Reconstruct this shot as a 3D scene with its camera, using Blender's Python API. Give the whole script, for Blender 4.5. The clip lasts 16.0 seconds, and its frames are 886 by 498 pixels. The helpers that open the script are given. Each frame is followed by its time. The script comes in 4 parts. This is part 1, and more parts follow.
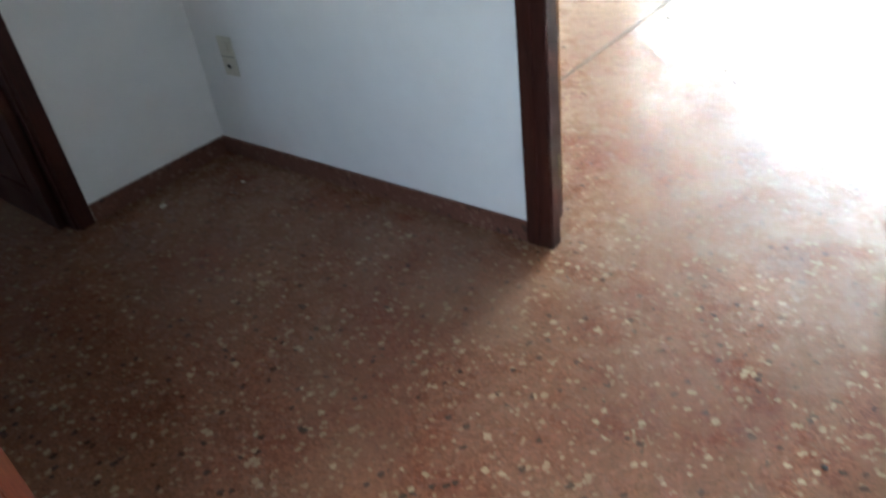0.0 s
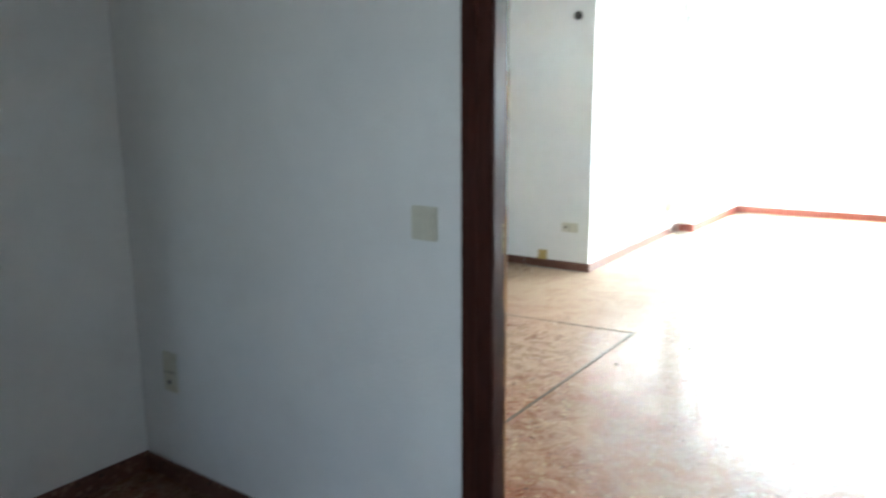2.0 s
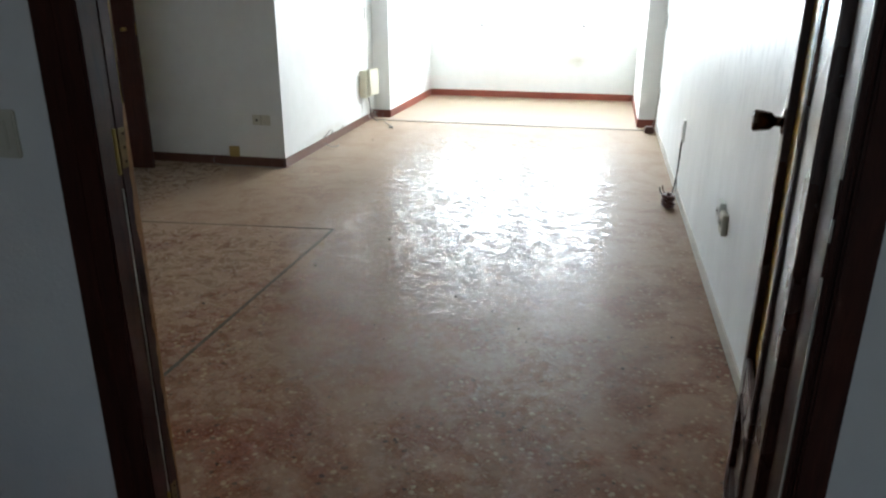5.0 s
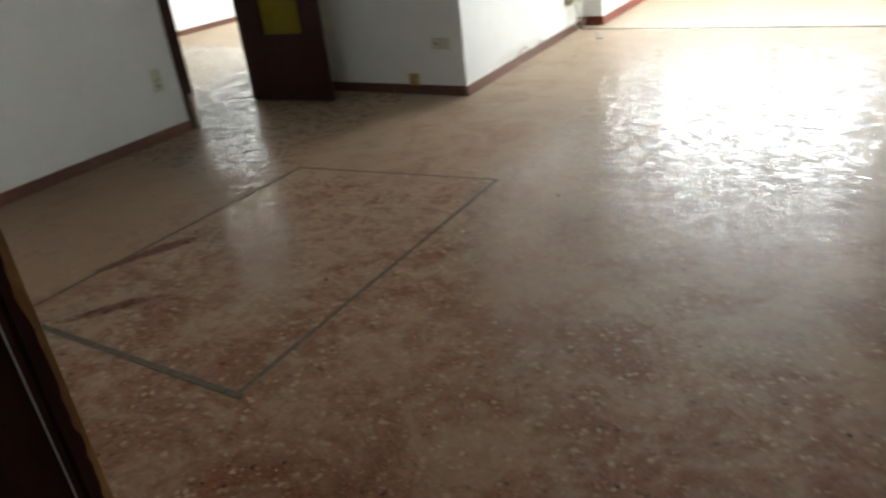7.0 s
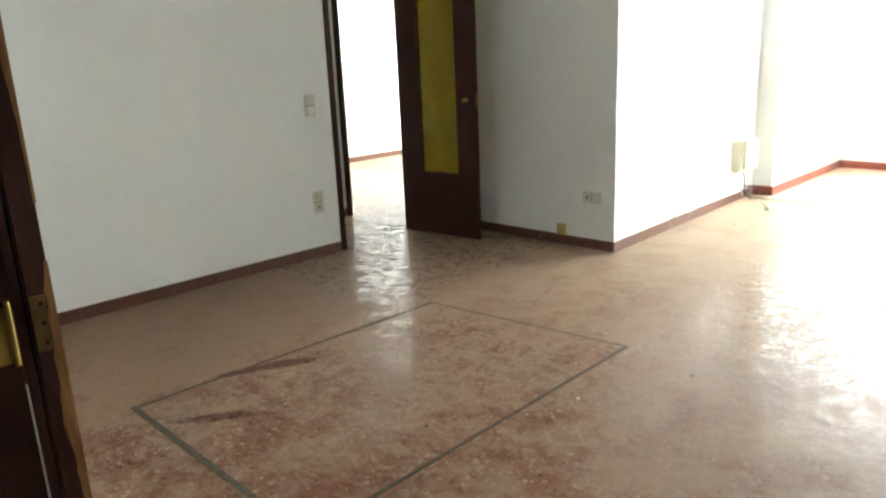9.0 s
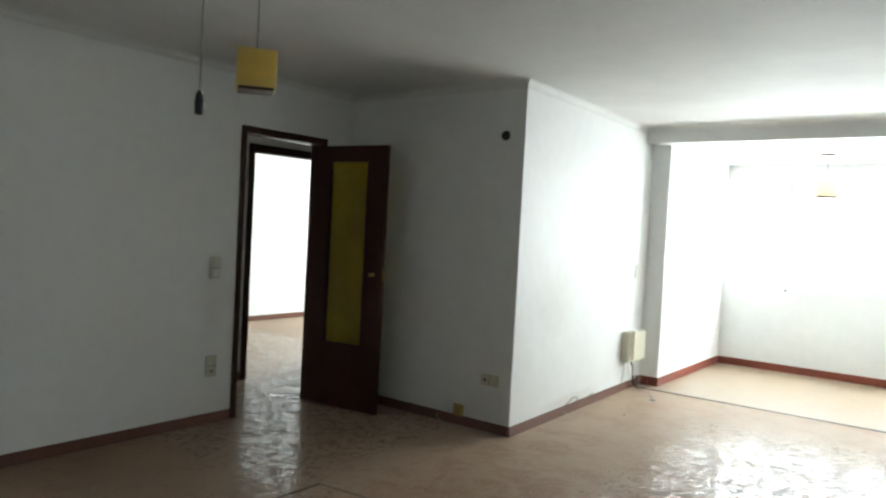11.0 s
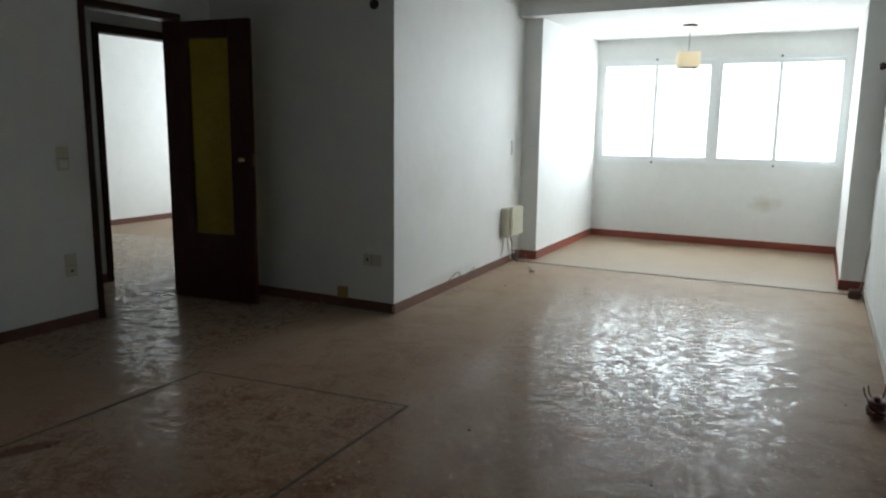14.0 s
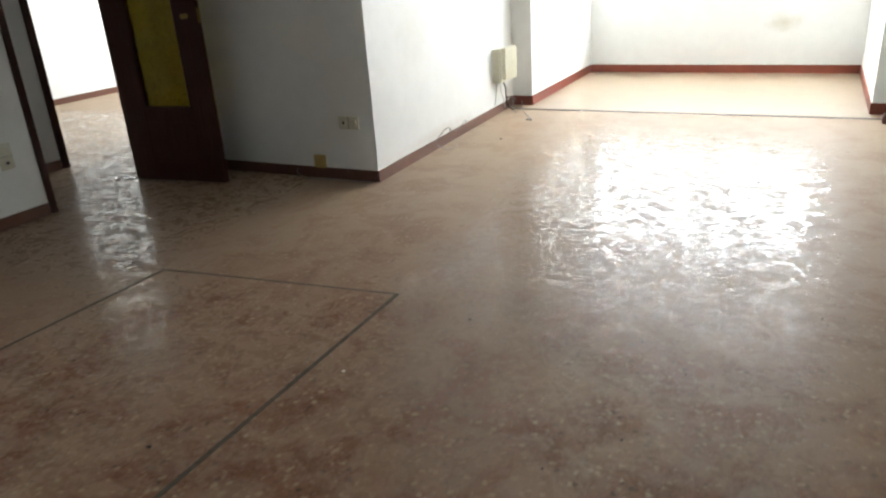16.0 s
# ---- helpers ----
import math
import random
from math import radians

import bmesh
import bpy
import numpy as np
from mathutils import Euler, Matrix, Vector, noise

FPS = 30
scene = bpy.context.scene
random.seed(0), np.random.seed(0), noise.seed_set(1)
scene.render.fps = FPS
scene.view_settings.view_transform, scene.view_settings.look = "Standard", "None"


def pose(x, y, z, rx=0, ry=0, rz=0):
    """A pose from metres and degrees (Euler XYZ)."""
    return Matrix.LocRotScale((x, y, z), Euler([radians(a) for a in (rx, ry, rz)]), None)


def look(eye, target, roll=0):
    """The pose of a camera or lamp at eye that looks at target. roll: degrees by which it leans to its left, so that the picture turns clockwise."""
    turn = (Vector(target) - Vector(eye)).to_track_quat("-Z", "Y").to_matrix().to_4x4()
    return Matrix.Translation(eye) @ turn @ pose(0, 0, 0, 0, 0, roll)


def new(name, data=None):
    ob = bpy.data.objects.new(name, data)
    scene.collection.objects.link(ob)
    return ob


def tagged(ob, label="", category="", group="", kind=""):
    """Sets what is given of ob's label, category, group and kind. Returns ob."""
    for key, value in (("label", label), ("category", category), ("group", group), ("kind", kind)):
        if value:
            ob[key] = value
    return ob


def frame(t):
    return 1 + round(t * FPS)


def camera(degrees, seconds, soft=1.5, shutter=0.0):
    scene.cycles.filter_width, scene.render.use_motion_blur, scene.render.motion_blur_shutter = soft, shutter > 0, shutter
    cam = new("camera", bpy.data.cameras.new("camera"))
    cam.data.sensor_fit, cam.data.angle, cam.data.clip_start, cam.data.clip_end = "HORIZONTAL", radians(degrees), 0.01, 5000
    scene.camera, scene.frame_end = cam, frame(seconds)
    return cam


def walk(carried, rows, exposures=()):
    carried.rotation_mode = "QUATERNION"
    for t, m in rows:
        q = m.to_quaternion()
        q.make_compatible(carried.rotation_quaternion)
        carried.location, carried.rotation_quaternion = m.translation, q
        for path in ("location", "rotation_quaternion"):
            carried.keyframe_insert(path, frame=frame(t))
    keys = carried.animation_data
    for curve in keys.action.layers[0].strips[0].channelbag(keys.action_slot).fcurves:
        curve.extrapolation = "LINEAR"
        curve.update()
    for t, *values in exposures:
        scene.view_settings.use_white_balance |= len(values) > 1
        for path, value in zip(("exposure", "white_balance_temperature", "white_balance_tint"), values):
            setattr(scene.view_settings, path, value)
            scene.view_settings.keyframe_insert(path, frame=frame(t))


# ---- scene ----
cam = camera(63.5, 16.0, soft=2.2, shutter=0.4)
PATH = [
    (0, (-0.49, -1.56, 1.254), (-1.583, -0.314, 0.134), -7.8),
    (0.5, (-0.487, -1.528, 1.281), (-1.793, -0.312, 0.379), -8.5),
    (1, (-0.494, -1.518, 1.306), (-1.897, -0.268, 0.621), -6.5),
    (1.5, (-0.512, -1.465, 1.338), (-1.875, -0.095, 0.823), -2.5),
    (2, (-0.531, -1.438, 1.36), (-1.675, 0.158, 0.983), -0.4),
    (2.5, (-0.512, -1.452, 1.356), (-1.329, 0.338, 1.0), 1.1),
    (3, (-0.51, -1.463, 1.335), (-1.006, 0.37, 0.706), 1.5),
    (3.2, (-0.518, -1.455, 1.332), (-0.916, 0.392, 0.684), 1.8),
    (5.5, (-0.545, -0.918, 1.321), (-0.984, 0.904, 0.625), -0.9),
    (6, (-0.515, -0.701, 1.317), (-1.034, 1.061, 0.526), -2.1),
    (6.5, (-0.51, -0.454, 1.329), (-1.086, 1.283, 0.523), -1.8),
    (7, (-0.457, -0.287, 1.325), (-1.443, 1.211, 0.438), -6.8),
    (7.5, (-0.41, -0.153, 1.332), (-1.668, 1.199, 0.564), -5.9),
    (8, (-0.4, -0.125, 1.339), (-1.728, 1.21, 0.666), -5.6),
    (8.5, (-0.415, -0.128, 1.349), (-1.745, 1.233, 0.736), -3.8),
    (8.7, (-0.415, -0.128, 1.353), (-1.768, 1.214, 0.778), -3.3),
    (11, (-0.418, -0.156, 1.456), (-1.623, 1.439, 1.393), 3.0),
    (11.5, (-0.386, -0.141, 1.456), (-1.385, 1.589, 1.353), 3.0),
    (12, (-0.397, -0.115, 1.444), (-1.187, 1.714, 1.273), 2.9),
    (12.5, (-0.388, -0.121, 1.411), (-1.105, 1.731, 1.174), 2.5),
    (13, (-0.407, -0.117, 1.404), (-1.143, 1.713, 1.072), 2.0),
    (13.5, (-0.416, -0.104, 1.376), (-1.236, 1.683, 1.01), 1.2),
    (14, (-0.424, -0.078, 1.311), (-1.333, 1.671, 0.976), 0.7),
    (14.5, (-0.434, -0.061, 1.271), (-1.306, 1.686, 0.834), -0.9),
    (15, (-0.441, -0.011, 1.232), (-1.311, 1.698, 0.668), -3.4),
    (15.5, (-0.543, 0.133, 1.229), (-1.428, 1.779, 0.516), -6.0),
    (16, (-0.626, 0.418, 1.266), (-1.489, 2.064, 0.526), -3.8),
]
EXPOSURES = [(0, 2.75, 6050, 9), (0.5, 3.0, 6000, 8), (1, 3.0, 6050, 7), (1.5, 2.95, 6050, 7), (2, 2.1, 6100, 7), (2.5, 0.85, 6050, 8), (3, 0.0, 6000, 9),
             (3.2, -0.05, 5950, 10), (5.5, 0.05, 6400, 10), (6, 0.05, 6500, 10), (6.5, 0.1, 6550, 10), (7, 0.05, 6750, 10), (7.5, 0.85, 6880, 10), (8, 0.98, 6980, 10),
             (8.7, 1.05, 6980, 10), (11, -0.33, 6500, 8), (11.5, -1.08, 6450, 9), (12, -1.68, 6350, 9), (12.5, -2.03, 6350, 9), (13, -2.0, 6350, 9), (13.5, -1.65, 6350, 9),
             (14, -1.44, 6400, 9), (14.5, -0.95, 6500, 9), (15, -0.8, 6600, 11), (15.5, -0.2, 6700, 13), (16, -0.1, 6750, 13)]
walk(cam, [(t, look(eye, target, roll)) for t, eye, target, roll in PATH], EXPOSURES)

# ---------------------------------------------------------------- light
world = bpy.data.worlds.new("world")
scene.world = world
world.use_nodes = True
wn = world.node_tree
sky = wn.nodes.new("ShaderNodeTexSky")
sky.sky_type, sky.sun_disc = "NISHITA", False
sky.sun_elevation, sky.sun_rotation = radians(48), radians(96)
wn.links.new(sky.outputs["Color"], wn.nodes["Background"].inputs["Color"])
wn.nodes["Background"].inputs["Strength"].default_value = 0.1

sun = new("sun", bpy.data.lights.new("sun", "SUN"))
sun.data.energy, sun.data.angle, sun.data.color = 3.0, radians(0.5), (1.0, 0.95, 0.88)
sun.matrix_world = look((10, -1, 12), (0, 0, 0))


def window_light(name, eye, target, width, height, watts, color):
    lamp = new(name, bpy.data.lights.new(name, "AREA"))
    lamp.data.shape, lamp.data.size, lamp.data.size_y = "RECTANGLE", width, height
    lamp.data.energy, lamp.data.color = watts, color
    lamp.matrix_world = look(eye, target)
    return lamp


SKY = (0.88, 0.965, 1.0)
window_light("skylight_bay", (-1.53, 9.02, 1.52), (-1.53, 5.0, 1.52), 2.9, 1.5, 330, SKY)
window_light("skylight_bedroom", (-7.2, 9.02, 1.52), (-7.2, 5.0, 1.52), 1.9, 1.5, 300, SKY)
window_light("skylight_study", (-4.3, -3.92, 1.52), (-4.3, 0.0, 1.52), 1.3, 1.3, 0.5, SKY)
# unseen source added behind the hall to brighten its walls
window_light("hall_fill", (-0.55, -2.68, 1.35), (-0.9, 0.0, 1.9), 0.9, 1.3, 2.75, (0.8, 0.91, 1.0))


# ---------------------------------------------------------------- materials
def material(name):
    m = bpy.data.materials.new(name)
    m.use_nodes = True
    return m, m.node_tree, m.node_tree.nodes["Principled BSDF"]


def node(nt, kind, inputs=None, operation="", feature="", rotation_type=""):
    n = nt.nodes.new(kind)
    if operation:
        n.operation = operation
    if feature:
        n.feature = feature
    if rotation_type:
        n.rotation_type = rotation_type
    for key, value in (inputs or {}).items():
        if isinstance(value, bpy.types.NodeSocket):
            nt.links.new(value, n.inputs[key])
        else:
            n.inputs[key].default_value = value
    return n


def ramp(nt, fac, stops, smooth=False):
    n = nt.nodes.new("ShaderNodeValToRGB")
    nt.links.new(fac, n.inputs["Fac"])
    el = n.color_ramp.elements
    if smooth:
        n.color_ramp.interpolation = "EASE"
    while len(el) < len(stops):
        el.new(0.5)
    for e, (p, c) in zip(el, stops):
        e.position = p
        e.color = (*c, 1) if len(c) == 3 else c
    return n.outputs["Color"]


def grey(v):
    return (v, v, v)


def mixed(nt, fac, a, b, blend="MIX"):
    n = nt.nodes.new("ShaderNodeMix")
    n.data_type, n.blend_type = "RGBA", blend
    for sock, value in ((n.inputs[0], fac), (n.inputs[6], a), (n.inputs[7], b)):
        if isinstance(value, bpy.types.NodeSocket):
            nt.links.new(value, sock)
        else:
            sock.default_value = value if not isinstance(value, tuple) else (*value, 1)
    return n.outputs[2]


def coords(nt, scale=(1, 1, 1), rot=(0, 0, 0), loc=(0, 0, 0)):
    tc = nt.nodes.new("ShaderNodeNewGeometry")
    return node(nt, "ShaderNodeMapping", {"Vector": tc.outputs["Position"], "Scale": scale, "Rotation": rot, "Location": loc}).outputs["Vector"]


def noise_of(nt, vec, scale, detail=3.0, rough=0.55, distortion=0.0):
    return node(nt, "ShaderNodeTexNoise", {"Vector": vec, "Scale": scale, "Detail": detail, "Roughness": rough, "Distortion": distortion}).outputs["Fac"]


def link(nt, a, b):
    nt.links.new(a, b)


def bump(nt, bsdf, height, strength, distance):
    n = node(nt, "ShaderNodeBump", {"Height": height, "Strength": strength, "Distance": distance})
    link(nt, n.outputs["Normal"], bsdf.inputs["Normal"])
    return n


def ellipse(nt, x, y, length, width, turn, edge=0.35):
    """A soft, ragged-edged patch on the floor, 1 inside."""
    geo = nt.nodes.new("ShaderNodeNewGeometry")
    shifted = node(nt, "ShaderNodeVectorMath", {0: geo.outputs["Position"], 1: (x, y, 0)}, operation="SUBTRACT")
    turned = node(nt, "ShaderNodeVectorRotate", {"Vector": shifted.outputs[0], "Angle": -turn}, rotation_type="Z_AXIS")
    scaled = node(nt, "ShaderNodeVectorMath", {0: turned.outputs[0], 1: (2 / length, 2 / width, 0)}, operation="MULTIPLY")
    dist = node(nt, "ShaderNodeVectorMath", {0: scaled.outputs[0]}, operation="LENGTH")
    rag = noise_of(nt, geo.outputs["Position"], 22, 4, 0.6)
    total = node(nt, "ShaderNodeMath", {0: rag, 1: 1.6, 2: dist.outputs["Value"]}, operation="MULTIPLY_ADD")
    return node(nt, "ShaderNodeMapRange", {"Value": total.outputs[0], "From Min": 1.85, "From Max": 1.85 - edge, "To Min": 0.0, "To Max": 1.0}).outputs["Result"]



def terrazzo(name, matrix, warm, cream, dark, dusty, gloss, facets, grime=(0.25, 0.165, 0.108)):
    m, nt, b = material(name)
    p = coords(nt)
    warp = node(nt, "ShaderNodeTexNoise", {"Vector": p, "Scale": 70.0, "Detail": 2.0}).outputs["Color"]
    warp = node(nt, "ShaderNodeVectorMath", {0: warp, 1: (0.016, 0.016, 0.016)}, operation="MULTIPLY").outputs[0]
    q = node(nt, "ShaderNodeVectorMath", {0: p, 1: warp}, operation="ADD").outputs[0]
    crowd = ramp(nt, noise_of(nt, p, 4.5, 4, 0.6, 0.5), [(0.42, grey(0.1)), (0.6, grey(1))])
    cells = node(nt, "ShaderNodeTexVoronoi", {"Vector": q, "Scale": 58, "Randomness": 1.0}, feature="F1")
    fine = node(nt, "ShaderNodeTexVoronoi", {"Vector": q, "Scale": 150, "Randomness": 1.0}, feature="F1")
    sep = node(nt, "ShaderNodeSeparateColor", {"Color": cells.outputs["Color"]})
    sepf = node(nt, "ShaderNodeSeparateColor", {"Color": fine.outputs["Color"]})
    blot = noise_of(nt, p, 1.7, 5, 0.6, 0.6)
    base = mixed(nt, ramp(nt, blot, [(0.35, grey(0)), (0.65, grey(1))]), matrix, warm)
    # ground pieces of marble: small ones everywhere, larger pale and dark ones among them
    smallchips = ramp(nt, sepf.outputs[0], [(0.0, grey(0.72)), (0.35, grey(0.9)), (0.8, grey(1.08)), (1.0, grey(1.3))])
    base = mixed(nt, 1.0, base, smallchips, "MULTIPLY")
    inside = ramp(nt, cells.outputs["Distance"], [(0.44, grey(1)), (0.6, grey(0))])
    pale = node(nt, "ShaderNodeMath", {0: sep.outputs[0], 1: 0.942}, operation="GREATER_THAN").outputs[0]
    deep = node(nt, "ShaderNodeMath", {0: sep.outputs[1], 1: 0.955}, operation="GREATER_THAN").outputs[0]
    tan = node(nt, "ShaderNodeMath", {0: sep.outputs[2], 1: 0.8}, operation="GREATER_THAN").outputs[0]
    both = lambda a: node(nt, "ShaderNodeMath", {0: a, 1: inside}, operation="MULTIPLY").outputs[0]
    col = mixed(nt, both(tan), base, tuple(0.5 * (a + c) for a, c in zip(warm, cream)))
    col = mixed(nt, both(deep), col, dark)
    col = mixed(nt, node(nt, "ShaderNodeMath", {0: both(pale), 1: crowd}, operation="MULTIPLY").outputs[0], col, cream)
    large = node(nt, "ShaderNodeTexVoronoi", {"Vector": q, "Scale": 34, "Randomness": 1.0}, feature="F1")
    pick = node(nt, "ShaderNodeSeparateColor", {"Color": large.outputs["Color"]}).outputs[1]
    pick = node(nt, "ShaderNodeMath", {0: pick, 1: 0.978}, operation="GREATER_THAN").outputs[0]
    core = ramp(nt, large.outputs["Distance"], [(0.28, grey(1)), (0.42, grey(0))])
    col = mixed(nt, node(nt, "ShaderNodeMath", {0: pick, 1: core}, operation="MULTIPLY").outputs[0], col, cream)
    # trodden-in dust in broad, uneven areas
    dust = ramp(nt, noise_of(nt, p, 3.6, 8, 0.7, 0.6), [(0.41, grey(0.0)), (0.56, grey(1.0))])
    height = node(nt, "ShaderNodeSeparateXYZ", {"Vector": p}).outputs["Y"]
    # dust thins into the hall; the ramp also paints window glare by the door
    dust_and_glare = node(nt, "ShaderNodeMapRange", {"Value": height, "From Min": -1.0, "From Max": 0.4, "To Min": 0.06, "To Max": 1.0}).outputs["Result"]
    dust = node(nt, "ShaderNodeMath", {0: dust, 1: dust_and_glare}, operation="MULTIPLY").outputs[0]
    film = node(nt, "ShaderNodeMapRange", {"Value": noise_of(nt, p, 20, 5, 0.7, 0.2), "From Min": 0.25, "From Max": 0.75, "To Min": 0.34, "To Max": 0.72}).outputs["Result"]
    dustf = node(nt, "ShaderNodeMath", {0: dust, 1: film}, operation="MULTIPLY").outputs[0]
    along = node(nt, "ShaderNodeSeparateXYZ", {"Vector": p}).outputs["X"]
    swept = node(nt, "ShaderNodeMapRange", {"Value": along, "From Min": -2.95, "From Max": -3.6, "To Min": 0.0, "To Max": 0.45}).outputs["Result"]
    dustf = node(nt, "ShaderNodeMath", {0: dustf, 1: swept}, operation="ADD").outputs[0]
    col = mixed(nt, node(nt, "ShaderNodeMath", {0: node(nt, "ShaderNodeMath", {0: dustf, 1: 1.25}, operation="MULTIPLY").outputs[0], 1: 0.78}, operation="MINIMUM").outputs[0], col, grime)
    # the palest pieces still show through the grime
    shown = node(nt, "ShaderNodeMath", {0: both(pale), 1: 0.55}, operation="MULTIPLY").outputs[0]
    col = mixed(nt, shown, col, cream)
    # blended to a paler, more even tone nearer the window
    bayward = node(nt, "ShaderNodeMapRange", {"Value": height, "From Min": 0.45, "From Max": 4.9, "To Min": 0.0, "To Max": 0.92}).outputs["Result"]
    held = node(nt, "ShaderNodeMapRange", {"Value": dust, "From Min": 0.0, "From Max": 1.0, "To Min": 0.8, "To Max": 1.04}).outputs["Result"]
    bayward = node(nt, "ShaderNodeMath", {0: bayward, 1: held}, operation="MULTIPLY").outputs[0]
    bayward = node(nt, "ShaderNodeMath", {0: bayward, 1: 0.94}, operation="MINIMUM").outputs[0]
    col = mixed(nt, bayward, col, dusty)
    if facets:
        # the last patch paints the dark reflection at the far door's hinge foot
        for x, y, ln, wd, turn in ((-2.95, 1.07, 0.36, 0.085, 0.95), (-3.19, 1.55, 0.36, 0.10, 1.1), (-3.27, 1.36, 0.26, 0.07, 1.2), (-4.9, 3.75, 0.35, 0.2, 0.3)):
            col = mixed(nt, node(nt, "ShaderNodeMath", {0: ellipse(nt, x, y, ln, wd, turn), 1: 0.95}, operation="MULTIPLY").outputs[0], col, (0.095, 0.036, 0.023))
    link(nt, col, b.inputs["Base Color"])
    # worn polish: angular glossy shards between dull ones, each tilted a little
    b.inputs["Specular IOR Level"].default_value = 0.35
    b.inputs["Roughness"].default_value = gloss
    wear = noise_of(nt, p, 8.0, 5, 0.66, 0.4)
    if facets:
        push = node(nt, "ShaderNodeTexNoise", {"Vector": p, "Scale": 16.0, "Detail": 4.0}).outputs["Color"]
        push = node(nt, "ShaderNodeVectorMath", {0: push, 1: (0.08, 0.08, 0.0)}, operation="MULTIPLY").outputs[0]
        shards = node(nt, "ShaderNodeTexVoronoi", {"Vector": node(nt, "ShaderNodeVectorMath", {0: p, 1: push}, operation="ADD").outputs[0], "Scale": 30.0, "Randomness": 1.0}, feature="F1")
        tone = node(nt, "ShaderNodeSeparateColor", {"Color": shards.outputs["Color"]}).outputs[2]
        mix = node(nt, "ShaderNodeMath", {0: tone, 1: 0.3, 2: wear}, operation="MULTIPLY_ADD").outputs[0]
        # the polish is duller along the walls and the bay
        across = node(nt, "ShaderNodeSeparateXYZ", {"Vector": p}).outputs["X"]
        dull = noise_of(nt, p, 16.0, 5, 0.62, 1.2)
        for value, start, end, much in ((height, 5.6, 6.2, 0.3), (across, -0.6, -0.25, 0.25)):
            more = node(nt, "ShaderNodeMapRange", {"Value": value, "From Min": start, "From Max": end, "To Min": 0.0, "To Max": much}).outputs["Result"]
            dull = node(nt, "ShaderNodeMath", {0: dull, 1: more}, operation="ADD").outputs[0]
        west = node(nt, "ShaderNodeMapRange", {"Value": across, "From Min": -2.0, "From Max": -2.6, "To Min": 0.0, "To Max": 0.34}).outputs["Result"]
        beyond = node(nt, "ShaderNodeMapRange", {"Value": height, "From Min": 2.4, "From Max": 3.1, "To Min": 0.0, "To Max": 1.0}).outputs["Result"]
        inner = node(nt, "ShaderNodeMapRange", {"Value": across, "From Min": -3.2, "From Max": -3.5, "To Min": 1.0, "To Max": 0.0}).outputs["Result"]
        west = node(nt, "ShaderNodeMath", {0: node(nt, "ShaderNodeMath", {0: west, 1: beyond}, operation="MULTIPLY").outputs[0], 1: inner}, operation="MULTIPLY").outputs[0]
        dull = node(nt, "ShaderNodeMath", {0: dull, 1: west}, operation="ADD").outputs[0]
        corner = node(nt, "ShaderNodeMapRange", {"Value": across, "From Min": -3.1, "From Max": -3.6, "To Min": 0.0, "To Max": 0.34}).outputs["Result"]
        nearer = node(nt, "ShaderNodeMapRange", {"Value": height, "From Min": 2.5, "From Max": 1.9, "To Min": 0.0, "To Max": 1.0}).outputs["Result"]
        corner = node(nt, "ShaderNodeMath", {0: corner, 1: nearer}, operation="MULTIPLY").outputs[0]
        dull = node(nt, "ShaderNodeMath", {0: dull, 1: corner}, operation="ADD").outputs[0]
        crust = ramp(nt, dull, [(0.455, grey(0)), (0.54, grey(1))])
        rough = ramp(nt, mix, [(0.48, grey(gloss + 0.02)), (0.62, grey(gloss + 0.05)), (0.72, grey(gloss + 0.14)), (0.88, grey(gloss + 0.25))])
        link(nt, mixed(nt, crust, rough, grey(0.46)), b.inputs["Roughness"])
        link(nt, mixed(nt, crust, ramp(nt, mix, [(0.54, grey(0.33)), (0.76, grey(0.24))]), grey(0.04)), b.inputs["Specular IOR Level"])
        lean = node(nt, "ShaderNodeVectorMath", {0: shards.outputs["Color"], 1: (0.5, 0.5, 0.5)}, operation="SUBTRACT").outputs[0]
        lean = node(nt, "ShaderNodeVectorMath", {0: lean, 1: (0.034, 0.034, 0.0)}, operation="MULTIPLY").outputs[0]
        geo = nt.nodes.new("ShaderNodeNewGeometry")
        lean = node(nt, "ShaderNodeVectorMath", {0: geo.outputs["Normal"], 1: lean}, operation="ADD").outputs[0]
        lean = node(nt, "ShaderNodeVectorMath", {0: lean}, operation="NORMALIZE").outputs[0]
        n = bump(nt, b, noise_of(nt, p, 10.0, 6, 0.66, 0.8), 0.5, 0.0019)
        link(nt, lean, n.inputs["Normal"])
    return m


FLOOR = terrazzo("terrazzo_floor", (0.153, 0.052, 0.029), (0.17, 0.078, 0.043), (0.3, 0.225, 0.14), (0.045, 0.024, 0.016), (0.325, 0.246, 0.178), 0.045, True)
FLOOR_BAY = terrazzo("terrazzo_dull", (0.17, 0.11, 0.066), (0.2, 0.135, 0.083), (0.34, 0.28, 0.2), (0.09, 0.05, 0.04), (0.26, 0.2, 0.135), 0.33, False, (0.23, 0.165, 0.105))
BASE_BROWN = terrazzo("terrazzo_skirting", (0.115, 0.046, 0.032), (0.15, 0.066, 0.045), (0.24, 0.15, 0.11), (0.035, 0.02, 0.018), (0.14, 0.064, 0.045), 0.35, False, (0.135, 0.06, 0.042))


